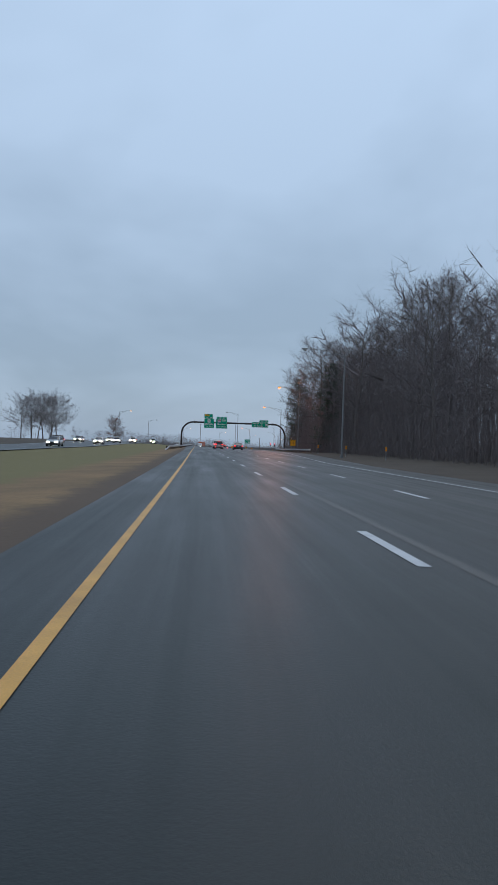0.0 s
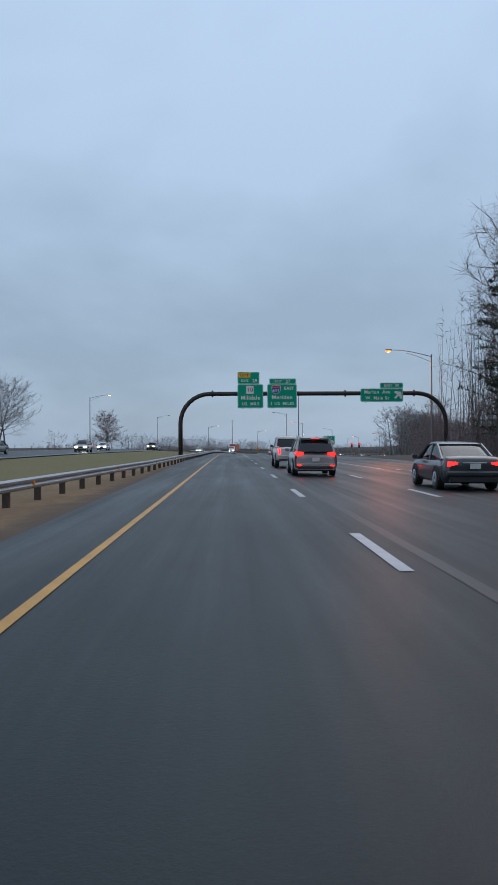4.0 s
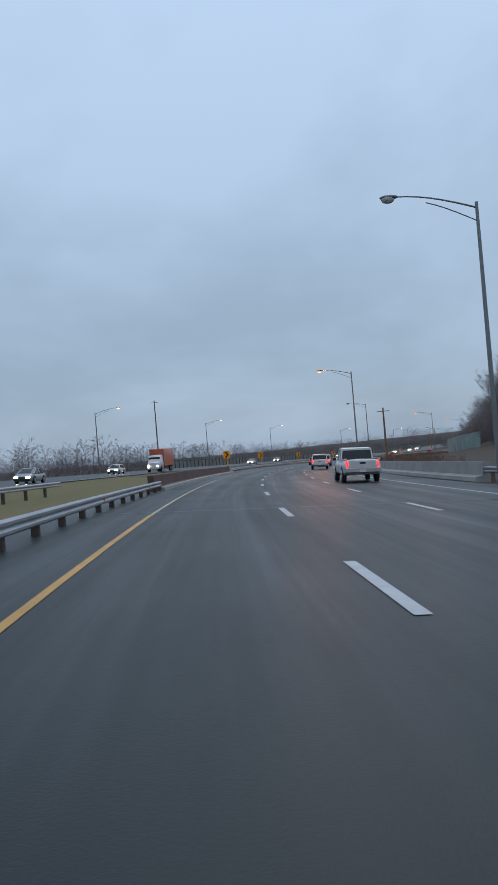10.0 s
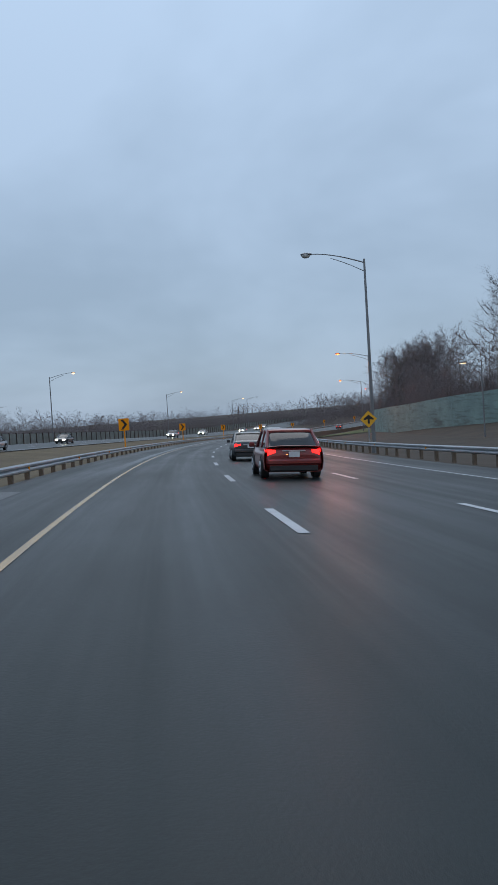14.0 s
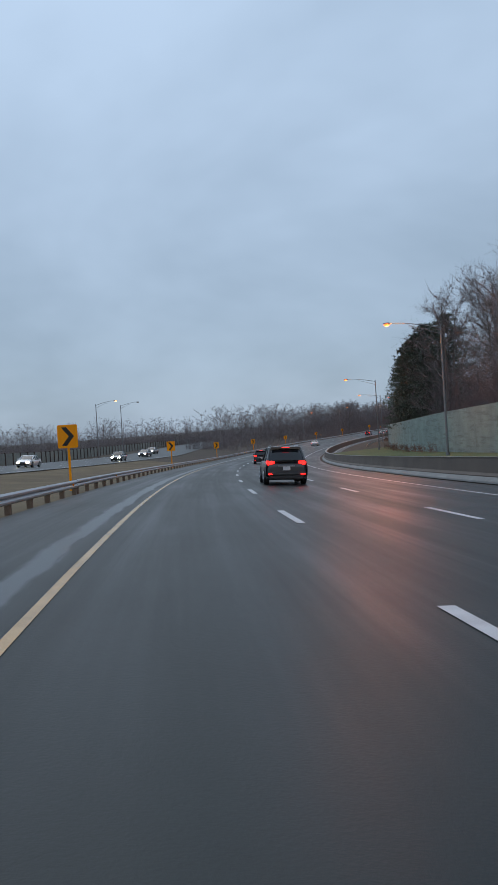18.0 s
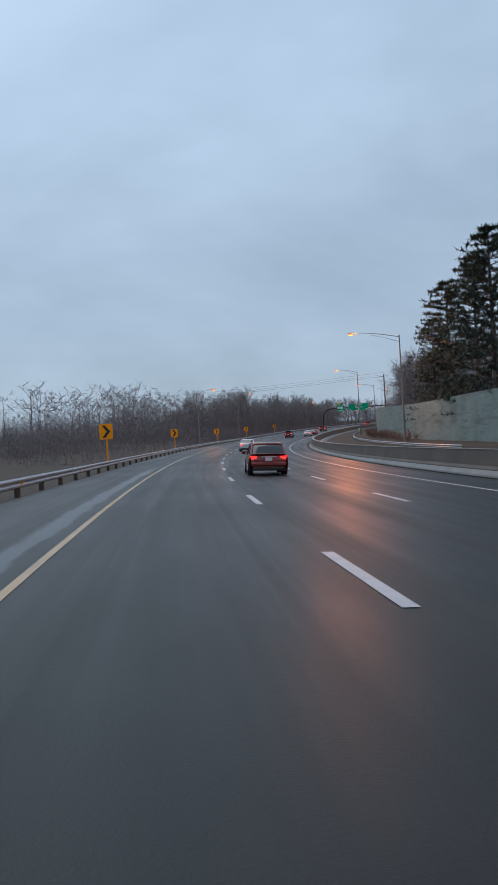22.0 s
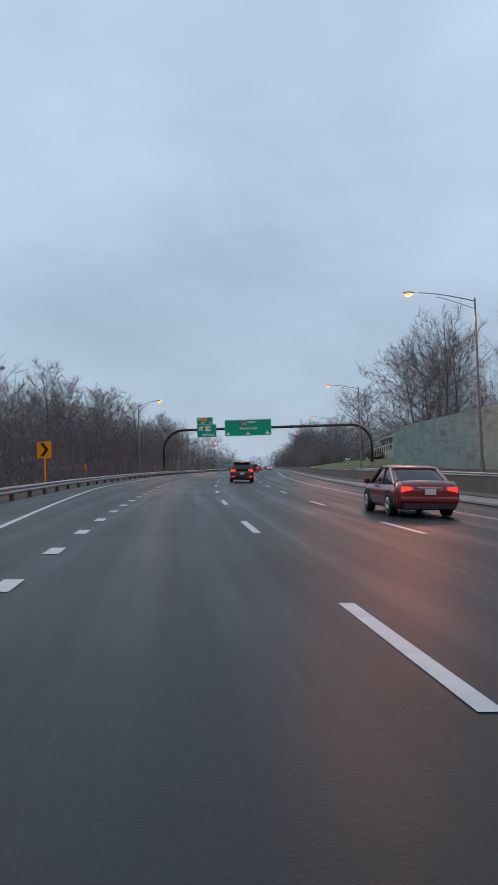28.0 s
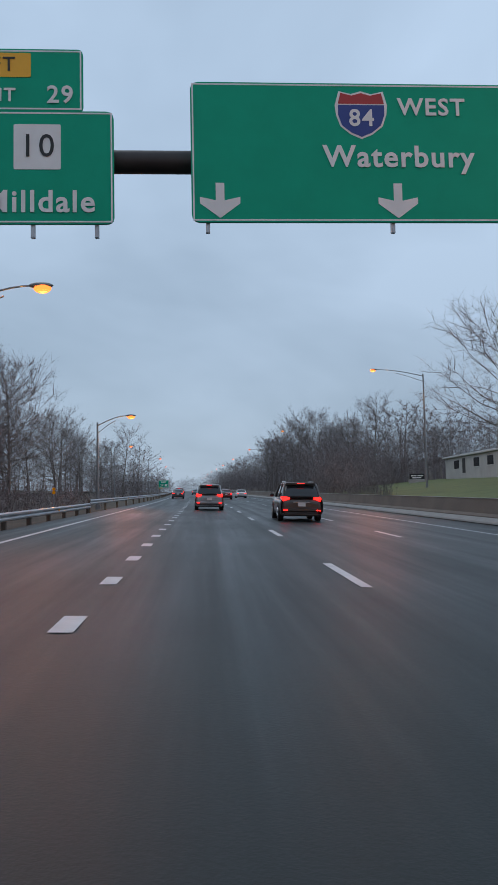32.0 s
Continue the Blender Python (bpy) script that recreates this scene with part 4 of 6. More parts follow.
def sign_gantry_two():
    root = new("sign_gantry")
    gantry_frame(root, -10.0, 27.5, 8.0, 3.6, -0.6, 0.6)
    p = bordered(root, "sign_panel", 8.38, 2.9, 5.37, 8.06, r=0.16)
    shield(p, 4.65, 8.85, 0.95, "84")
    lettering("WEST", 0.5, SIGN_WHITE, p, 6.1, 9.0, bold=0.01)
    lettering("Waterbury", 0.62, SIGN_WHITE, p, 5.4, 7.95, bold=0.014)
    for x in (1.75, 5.35, 8.85):
        arrow(p, x, 7.05, 0.72, 180, SIGN_WHITE)
    hangers(root, 1.0, 9.5, (6.5, 8.6))
    p = bordered(root, "sign_panel", 3.5, 2.3, -2.1, 7.72)
    arrow(p, -3.1, 8.13, 0.95, 38, SIGN_WHITE)
    part("route_plate", plate(0.92, 0.92, -1.85, 8.13, -0.042, -0.032, 0.03), SIGN_WHITE, p, "white route plate")
    lettering("10", 0.66, SIGN_BLACK, p, -1.85, 8.13, -0.05)
    lettering("Milldale", 0.62, SIGN_WHITE, p, -1.8, 7.0, bold=0.012)
    t = bordered(root, "exit_tab", 2.9, 1.28, -2.4, 9.51, r=0.1)
    part("left_plate", plate(1.55, 0.5, -2.75, 9.81, -0.042, -0.032, 0.03), SIGN_YELLOW, t, "yellow plate")
    lettering("LEFT", 0.42, SIGN_BLACK, t, -2.75, 9.81, -0.05)
    lettering("EXIT", 0.38, SIGN_WHITE, t, -2.7, 9.18, bold=0.006)
    lettering("29", 0.5, SIGN_WHITE, t, -1.4, 9.19, bold=0.008)
    hangers(root, -3.7, -0.2, (6.4, 8.2))
    root.matrix_world = stand(1079.7, 0, 0)
    tagged(root, "rust-brown pipe gantry with wide green signs over the highway", "sign gantry", group="sign gantries")


sign_gantry_one()
sign_gantry_two()


def chevron():
    root = new("chevron_sign")
    bm = block(-0.05, 0.05, -0.04, 0.04, -0.6, 2.9, 0.01)
    part("post", bm, SIGN_ORANGE, root, "orange reflective post")
    p = part("panel", plate(0.92, 1.05, 0, 2.38, -0.075, -0.05, 0.06), SIGN_ORANGE, root)
    pts = [(-0.28, 0.42), (-0.04, 0.42), (0.3, 0.0), (-0.04, -0.42), (-0.28, -0.42), (0.06, 0.0)]
    part("chevron", prism(bmesh.new(), [(x, 2.38 + z) for x, z in pts], -0.084, -0.077), SIGN_BLACK, p, "black chevron pointing right")
    return tagged(root, "orange-yellow chevron sign on a post behind the guardrail", "road sign", group="curve chevrons")


first = None
for s in (458.9, 500.3, 548.9, 597.7, 645.2, 696.8, 744.8, 794.4, 843.6, 891.7, 938, 987.8):
    m = stand(s, -3.8 if s < 460 else -4.25 if s < 900 else -4.0 - (s - 900) * 0.037, -0.05, -6)
    if first is None:
        first = chevron()
        first.matrix_world = m
    else:
        copy_thing(first, m)


def post_sign(name, label, s, off, up, w, h, face, texts, arrows=(), turn=0, posts=1, diamond=False):
    root = new(name)
    for k in range(posts):
        x = 0 if posts == 1 else (-0.3 + 0.6 * k) * w
        part("post", block(x - 0.04, x + 0.04, 0.02, 0.1, -0.8, up + h * 0.45, 0.008), GALV, root)
    if diamond:
        p = part("panel", prism(bmesh.new(), [(0, up + h / 2), (w / 2, up), (0, up - h / 2), (-w / 2, up)], -0.03, 0.015), face, root)
    else:
        p = bordered(root, "panel", w, h, 0, up, face, SIGN_WHITE if face is SIGN_GREEN else SIGN_BLACK, 0.08, 0.03)
    for text, size, x, z, mat in texts:
        lettering(text, size, mat, p, x, up + z)
    for x, z, size, a, mat in arrows:
        arrow(p, x, up + z, size, a, mat)
    root.matrix_world = stand(s, off, 0, turn)
    return tagged(root, label, "road sign")


post_sign("exit_sign", "green exit sign with an arrow at the ramp gore", 271.1, 16.75, 2.5, 1.75, 1.35, SIGN_GREEN,
          (("EXIT", 0.42, 0, 0.32, SIGN_WHITE), ("30", 0.56, -0.35, -0.28, SIGN_WHITE)), ((0.45, -0.26, 0.6, -45, SIGN_WHITE),), posts=2)
post_sign("ramp_speed_sign", "yellow ramp speed sign before the woods", 197, 22.85, 2.15, 1.2, 1.45, SIGN_YELLOW,
          (("EXIT", 0.36, 0, 0.45, SIGN_BLACK), ("25", 0.62, 0, -0.12, SIGN_BLACK)), posts=2)
post_sign("warning_sign", "yellow diamond warning sign beside the guardrail", 533, 14.2, 2.25, 1.15, 1.15, SIGN_YELLOW, (), ((0, 0, 0.6, 0, SIGN_BLACK),), diamond=True)
post_sign("warning_sign", "small yellow diamond sign near the exit ramp", 372, 19.5, 1.6, 1.0, 1.0, SIGN_YELLOW, (), ((0, 0, 0.5, 0, SIGN_BLACK),), diamond=True)
post_sign("exit_sign", "green exit sign with an arrow at the median exit gore", 1215, -4.9, 2.5, 1.9, 1.4, SIGN_GREEN,
          (("EXIT", 0.44, 0, 0.34, SIGN_WHITE), ("29", 0.56, -0.35, -0.3, SIGN_WHITE)), ((0.45, -0.28, 0.6, 45, SIGN_WHITE),), posts=2)
post_sign("ramp_speed_sign", "small yellow ramp speed sign beside the exit lane", 1232, -6.0, 2.2, 0.9, 1.1, SIGN_YELLOW, (("EXIT", 0.28, 0, 0.28, SIGN_BLACK), ("35", 0.42, 0, -0.12, SIGN_BLACK)))


def delineator(s, off):
    root = new("delineator")
    part("post", block(-0.03, 0.03, 0.0, 0.03, -0.4, 1.25, 0.004), GALV, root)
    for z in (1.1, 0.86):
        bm = bmesh.new()
        rod(bm, (0, -0.02, z), (0, 0.0, z), 0.11, 0.11, 12)
        part("reflector", bm, SIGN_ORANGE, root, "round amber reflector")
    root.matrix_world = stand(s, off, 0.2)
    tagged(root, "post with two round amber reflectors behind the rail", "delineator", group="delineators")


for s in (912, 1010, 1060, 1090, 1118):
    delineator(s, -8.6 if s > 1000 else -7.4)
for s in (95, 117, 141):
    delineator(s, 20.2)


def wall_marker(s, off):
    root = new("marker_post")
    part("post", block(-0.03, 0.03, 0.0, 0.04, -0.6, 1.9, 0.005), GALV, root)
    part("plate", block(-0.16, 0.16, -0.03, -0.005, 1.1, 1.95, 0.01), LIME, root, "pale lime reflective plate")
    root.matrix_world = stand(s, off, 0.25)
    tagged(root, "post with a pale lime reflective plate before the wall", "marker post")


LIME = material("lime_reflective_sheeting", (0.4, 0.62, 0.3), 0.5, spots=0.08, size=0.5, bump=0.0)
wall_marker(930.6, 22.9)


def sign_lamp_post(s, off):
    root = new("ramp_lamp")
    bm = bmesh.new()
    rod(bm, (0, 0, -1), (0, 0, 7.2), 0.08, 0.05, 10)
    pts = [(-1.5 * math.sin(a), 0, 7.2 + 0.55 * (1 - math.cos(a))) for a in np.linspace(0, 1.4, 6)]
    tube(bm, pts, 0.035, 6)
    part("pole", bm, POLE, root)
    part("lamp_head", block(-2.1, -1.4, -0.14, 0.14, 7.55, 7.7, 0.03), POLE, root)
    part("lens", block(-2.05, -1.5, -0.1, 0.1, 7.5, 7.56, 0.01), LAMP_FAR, root, "glowing amber lens")
    root.matrix_world = stand(s, off, 0.4)
    tagged(root, "short grey ramp lamp with a curved arm", "street lamp", group="ramp lamps")


for s, off in ((556, 29.3), (430, 36), (330, 40), (398, 42)):
    sign_lamp_post(s, off)


def traffic_signal(s, off):
    root = new("traffic_signal")
    bm = bmesh.new()
    rod(bm, (0, 0, -0.5), (0, 0, 3.4), 0.08, 0.07, 8)
    part("pole", bm, POLE, root)
    part("housing", block(-0.2, 0.2, -0.18, 0.12, 2.6, 3.7, 0.03), TRIM, root)
    bm = bmesh.new()
    rod(bm, (0, -0.2, 3.45), (0, -0.185, 3.45), 0.16, 0.16, 12)
    part("red_light", bm, TAIL_RED, root, "lit red light")
    root.matrix_world = stand(s, off)
    tagged(root, "traffic signal showing red at the ramp end", "traffic light", group="ramp signals")


for s, off in ((338, 31.0), (338, 29.2)):
    traffic_signal(s, off)


# ---------------------------------------------------------------- vehicles
def loft(sections, fine=1):
    """Closed body from a row of equal-length rings; fine: extra rings blended between each two."""
    rows = [[Vector(p) for p in ring] for ring in sections]
    if fine > 1:
        out = []
        for i in range(len(rows) - 1):
            p0, p1, p2, p3 = rows[max(i - 1, 0)], rows[i], rows[i + 1], rows[min(i + 2, len(rows) - 1)]
            for k in range(fine):
                t = k / fine
                out.append([b + 0.5 * t * (c - a + t * (2 * a - 5 * b + 4 * c - d + t * (3 * (b - c) + d - a))) for a, b, c, d in zip(p0, p1, p2, p3)])
        out.append(rows[-1])
        rows = out
    bm = bmesh.new()
    rings = [[bm.verts.new(p) for p in ring] for ring in rows]
    n = len(rings[0])
    for a, b in zip(rings, rings[1:]):
        for k in range(n):
            f = bm.faces.new((a[k], a[(k + 1) % n], b[(k + 1) % n], b[k]))
            f.smooth = True
    for ring in (rows[0][::-1], rows[-1]):
        bm.faces.new([bm.verts.new(p) for p in ring])
    return bm


def body_ring(y, w, z0, z1, z2, tuck=0.93):
    """Half-rounded section: sill, waist, shoulder and flat top."""
    half = [(w * 0.84, z0), (w * 0.95, z0 + 0.05), (w * 0.985, z0 + 0.14), (w, z0 + (z1 - z0) * 0.55), (w * 0.992, z1 - 0.04), (w * 0.975, z1 + 0.02), (w * tuck, z2 - 0.05), (w * tuck * 0.95, z2 - 0.015), (w * tuck * 0.86, z2), (w * 0.4, z2 + 0.02)]
    return [(x, y, z) for x, z in half] + [(-x, y, z) for x, z in half[::-1]]


def cabin_ring(y, wb, wt, zb, zt):
    half = [(wb, zb), (wb * 0.7 + wt * 0.3, zb + (zt - zb) * 0.35), (wb * 0.3 + wt * 0.7, zb + (zt - zb) * 0.72), (wt, zt - 0.06), (wt * 0.9, zt - 0.015), (wt * 0.6, zt)]
    return [(x, y, z) for x, z in half] + [(-x, y, z) for x, z in half[::-1]]


def wheel(root, x, y, r, width=0.22):
    bm = bmesh.new()
    side = 1 if x > 0 else -1
    prof = [(-width / 2, r * 0.62), (-width / 2, r * 0.94), (-width * 0.36, r), (width * 0.36, r), (width / 2, r * 0.94), (width / 2, r * 0.62)]
    rings = [[bm.verts.new((x + dx, y + rr * math.cos(a), r + rr * math.sin(a))) for a in np.linspace(0, 2 * math.pi, 18, endpoint=False)] for dx, rr in prof]
    for a, b in zip(rings, rings[1:]):
        for k in range(18):
            bm.faces.new((a[k], a[(k + 1) % 18], b[(k + 1) % 18], b[k]))
    bm.faces.new(rings[0][::-1])
    bm.faces.new(rings[-1])
    w = part("wheel", bm, TYRE, root, "black rubber tyre")
    bm = bmesh.new()
    for k in range(5):
        a = 2 * math.pi * k / 5
        rod(bm, (x + side * (width / 2 + 0.006), y, r), (x + side * (width / 2 + 0.006), y + r * 0.58 * math.cos(a), r + r * 0.58 * math.sin(a)), 0.045, 0.03, 6)
    rod(bm, (x + side * (width / 2 - 0.02), y, r), (x + side * (width / 2 + 0.022), y, r), 0.07, 0.06, 10)
    for k in range(16):
        a, b = 2 * math.pi * k / 16, 2 * math.pi * (k + 1) / 16
        rod(bm, (x + side * (width / 2 + 0.004), y + r * 0.6 * math.cos(a), r + r * 0.6 * math.sin(a)), (x + side * (width / 2 + 0.004), y + r * 0.6 * math.cos(b), r + r * 0.6 * math.sin(b)), 0.022, 0.022, 5, False)
    part("rim", bm, RIM, w, "silver alloy rim")


STYLES = {
    # length, half width, belt, roof, cabin y: tail glass foot, tail roof, front roof, windscreen foot; tail deck and bonnet heights, wheel radius, wheel y
    "sedan": (4.75, 0.91, 0.93, 1.44, (-1.72, -0.72, 0.3, 1.35), 1.03, 0.93, 0.33, (-1.35, 1.35)),
    "suv": (4.6, 0.93, 1.08, 1.68, (-2.2, -1.6, 0.3, 1.25), 1.06, 1.06, 0.36, (-1.32, 1.38)),
    "pickup": (5.8, 0.99, 1.25, 1.90, (-0.55, -0.42, 0.95, 1.6), 1.25, 1.25, 0.41, (-1.65, 1.95)),
    "compact": (4.25, 0.88, 0.95, 1.48, (-1.95, -1.2, 0.35, 1.2), 0.98, 0.92, 0.32, (-1.22, 1.28)),
}


def vehicle(style, mat, label, oncoming=False, tint=None):
    L, W, belt, roof, (ya, yb, yc, yd), deck, bonnet, r, wy = STYLES[style]
    h = L / 2
    names = {"sedan": "sedan_car", "suv": "suv_car", "pickup": "pickup_truck", "compact": "compact_car"}
    root = new(names[style])
    z0 = 0.22 if style != "pickup" else 0.42
    st = [(-h, 0.86, deck - 0.28), (-h + 0.06, 0.95, deck - 0.1), (-h + 0.35, 1.0, deck), (ya, 1.0, belt), (yd, 1.0, belt), (yd + 0.25, 0.99, bonnet + 0.02), (h - 0.45, 0.97, bonnet - 0.12), (h - 0.1, 0.88, bonnet - 0.25), (h, 0.76, bonnet - 0.36)]
    rings = []
    for y, k, z in st:
        lift = 0.12 if abs(y) > h - 0.1 else 0.0
        rings.append(body_ring(y, W * k, z0 + lift, z0 + (z - z0) * 0.72, z))
    body = part("body", loft(rings, 3), mat, root)
    if style == "pickup":
        # open bed: a flat black slab on the deck stands in for the well's shade
        part("bed", block(-W * 0.84, W * 0.84, -h + 0.16, ya - 0.1, deck - 0.02, deck + 0.012), TRIM, root, "flat dark slab painted in for the shaded load bed")
        part("tailgate", block(-W * 0.74, W * 0.74, -h - 0.025, -h + 0.06, 0.72, deck - 0.06, 0.02), mat, root)
        part("handle", block(-0.16, 0.16, -h - 0.05, -h - 0.026, 1.0, 1.1, 0.01), TRIM, root, "black handle")
        for sx in (-1, 1):
            part("bed_rail", block(sx * W * 0.9 - 0.06, sx * W * 0.9 + 0.06, -h + 0.05, ya, deck - 0.03, deck + 0.05, 0.02), mat, root)
    wt = W * {"pickup": 0.8, "suv": 0.73}.get(style, 0.76)
    cab = [cabin_ring(ya, W * 0.86, W * 0.82, belt - 0.06, belt + 0.02), cabin_ring(yb, W * 0.9, wt, belt - 0.06, roof - 0.03), cabin_ring((yb + yc) / 2, W * 0.915, wt, belt - 0.06, roof), cabin_ring(yc, W * 0.91, wt, belt - 0.06, roof - 0.02), cabin_ring(yd, W * 0.86, W * 0.82, belt - 0.06, belt + 0.02)]
    glass = part("glazing", loft(cab, 4), GLASS, root, "dark tinted glass")
    bm = bmesh.new()
    top_rows = []
    for y, z in ((yb - 0.1, roof - 0.045), (yb + 0.05, roof + 0.0), ((yb + yc) / 2, roof + 0.03), (yc - 0.05, roof + 0.01), (yc + 0.06, roof - 0.03)):
        top_rows.append([(wt * 1.03, y, z - 0.09), (wt * 0.98, y, z - 0.01), (wt * 0.8, y, z + 0.012), (-wt * 0.8, y, z + 0.012), (-wt * 0.98, y, z - 0.01), (-wt * 1.03, y, z - 0.09)])
    bm.free()
    part("roof", loft(top_rows, 3), mat, root)
    for sx in (-1, 1):
        for ya0, za, yb0, zb in ((ya + 0.03, belt - 0.02, yb, roof - 0.04), ((yb + yc) / 2 - 0.1, belt - 0.02, (yb + yc) / 2 - 0.14, roof - 0.02), (yd - 0.03, belt - 0.02, yc, roof - 0.04)):
            bm = bmesh.new()
            rod(bm, (sx * W * 0.885, ya0, za), (sx * wt * 1.0, yb0, zb), 0.055, 0.05, 6)
            part("pillar", bm, mat, root)
        part("mirror", block(sx * (W + 0.1) - 0.09, sx * (W + 0.1) + 0.09, yd - 0.42, yd - 0.28, belt - 0.02, belt + 0.14, 0.03), TRIM if style == "pickup" else mat, root)
        for y in wy:
            wheel(root, sx * (W - 0.09), y, r, 0.24)
            bm = bmesh.new()
            n = 14
            pts_o = [(y + (r + 0.09) * math.cos(a), r + (r + 0.09) * math.sin(a)) for a in np.linspace(-0.1, math.pi + 0.1, n)]
            pts_i = [(y + (r + 0.02) * math.cos(a), r + (r + 0.02) * math.sin(a)) for a in np.linspace(-0.1, math.pi + 0.1, n)]
            vo = [[bm.verts.new((sx * xx, p[0], p[1])) for p in ring] for xx, ring in ((W - 0.02, pts_o), (W + 0.015, pts_o), (W + 0.015, pts_i), (W - 0.3, pts_i))]
            for a, b in zip(vo, vo[1:]):
                for k in range(n - 1):
                    bm.faces.new((a[k], a[k + 1], b[k + 1], b[k]))
            part("wheel_arch", bm, TRIM, root, "dark wheel arch")
        zl = {"sedan": 0.8, "suv": 0.98, "pickup": 0.98, "compact": 0.8}[style]
        hl = {"sedan": 0.075, "suv": 0.1, "pickup": 0.19, "compact": 0.085}[style]
        bm = bmesh.new()
        inner = W * {"sedan": 0.56, "suv": 0.58, "pickup": 0.78, "compact": 0.62}[style]
        z_in = zl + (0.03 if style != "pickup" else 0)
        back = [(inner, -h - 0.012, z_in - hl * 0.45), (inner, -h - 0.012, z_in + hl * 0.45), (W * 0.86, -h + 0.0, zl + hl), (W * 0.955, -h + 0.3, zl + hl * 1.1), (W * 0.965, -h + 0.3, zl + hl * 0.1), (W * 0.885, -h + 0.0, zl - hl)]
        outer = [bm.verts.new((sx * x, y, z)) for x, y, z in back]
        deep = [bm.verts.new((sx * x * 0.97, y + 0.08, z)) for x, y, z in back]
        bm.faces.new((outer[0], outer[1], outer[2], outer[5]))
        bm.faces.new((outer[2], outer[3], outer[4], outer[5]))
        for k in range(6):
            bm.faces.new((outer[k], outer[(k + 1) % 6], deep[(k + 1) % 6], deep[k]))
        part("tail_light", bm, TAIL_RED, root, "glowing red tail light")
        if style == "suv":
            # no lamp: the reflector's red gleam is given by the emitting tail lamp material
            part("reflector", block(sx * W * 0.78 - 0.1, sx * W * 0.78 + 0.1, -h - 0.075, -h - 0.055, z0 + 0.24, z0 + 0.29), TAIL_RED, root, "small red reflector made to glow")
        part("headlight", block(sx * W * 0.62 - 0.19, sx * W * 0.62 + 0.19, h - 0.16, h + 0.012, bonnet - 0.42, bonnet - 0.24, 0.02), HEAD_GLOW if oncoming else LAMP_OFF, root, "lit headlight" if oncoming else "headlight")
    part("rear_bumper", block(-W * 0.93, W * 0.93, -h - 0.055, -h + 0.14, z0 + (0.1 if style == "pickup" else 0.2), z0 + 0.38, 0.05), (RIM if style == "pickup" else mat), root)
    if style != "pickup":
        part("valance", block(-W * 0.82, W * 0.82, -h - 0.03, -h + 0.2, z0 + 0.02, z0 + 0.19, 0.03), TRIM, root, "black lower valance")
        part("boot_strip", block(-W * 0.4, W * 0.4, -h - 0.022, -h + 0.02, z0 + 0.6, z0 + 0.64, 0.008), RIM, root, "chrome strip")
    if style == "suv":
        part("spoiler", block(-W * 0.7, W * 0.7, yb - 0.26, yb + 0.08, roof - 0.045, roof + 0.015, 0.02), mat, root)
        for sx in (-1, 1):
            bm = bmesh.new()
            rod(bm, (sx * W * 0.66, yb + 0.2, roof + 0.06), (sx * W * 0.66, yc - 0.1, roof + 0.07), 0.022, 0.022, 6)
            for yy in (yb + 0.25, yc - 0.15):
                rod(bm, (sx * W * 0.66, yy, roof - 0.02), (sx * W * 0.66, yy, roof + 0.06), 0.02, 0.02, 6)
            part("roof_rail", bm, RIM, root, "silver roof rail")
    part("front_bumper", block(-W * 0.86, W * 0.86, h - 0.14, h + 0.05, z0 + 0.06, z0 + 0.3, 0.04), TRIM, root)
    part("grille", block(-W * 0.42, W * 0.42, h - 0.1, h + 0.02, bonnet - 0.46, bonnet - 0.28, 0.015), TRIM, root)
    pl = part("number_plate", block(-0.16, 0.16, -h - 0.075, -h - 0.058, z0 + 0.44 if style != "pickup" else z0 + 0.14, z0 + 0.6 if style != "pickup" else z0 + 0.3), PLATE, root)
    if style == "suv":
        part("brake_light", block(-0.16, 0.16, yb - 0.275, yb - 0.262, roof - 0.03, roof - 0.008), TAIL_RED, root, "glowing red brake light")
    return tagged(root, label, {"pickup": "pickup truck", "suv": "suv"}.get(style, "car"), group="oncoming traffic" if oncoming else "traffic ahead")


WHITE_PAINT, SILVER, DARK_BROWN, CHARCOAL, RED_PAINT, BLACK_PAINT, BLUE_PAINT = (paint(n, c) for n, c in (
    ("white_car_paint", (0.6, 0.6, 0.6)), ("silver_car_paint", (0.28, 0.29, 0.3)), ("dark_brown_car_paint", (0.045, 0.035, 0.032)), ("charcoal_car_paint", (0.035, 0.04, 0.045)),
    ("red_car_paint", (0.17, 0.013, 0.013)), ("black_car_paint", (0.015, 0.015, 0.017)), ("blue_grey_car_paint", (0.08, 0.1, 0.13))))

made = {}


def park(style, mat, label, s, off, oncoming=False):
    key = (style, mat.name, oncoming)
    m = lie(s, off, 0.008 if not oncoming else 0.03, 180 if oncoming else 0)
    if key in made:
        ob = copy_thing(made[key], m)
        ob["label"] = label
    else:
        made[key] = vehicle(style, mat, label, oncoming)
        made[key].matrix_world = m


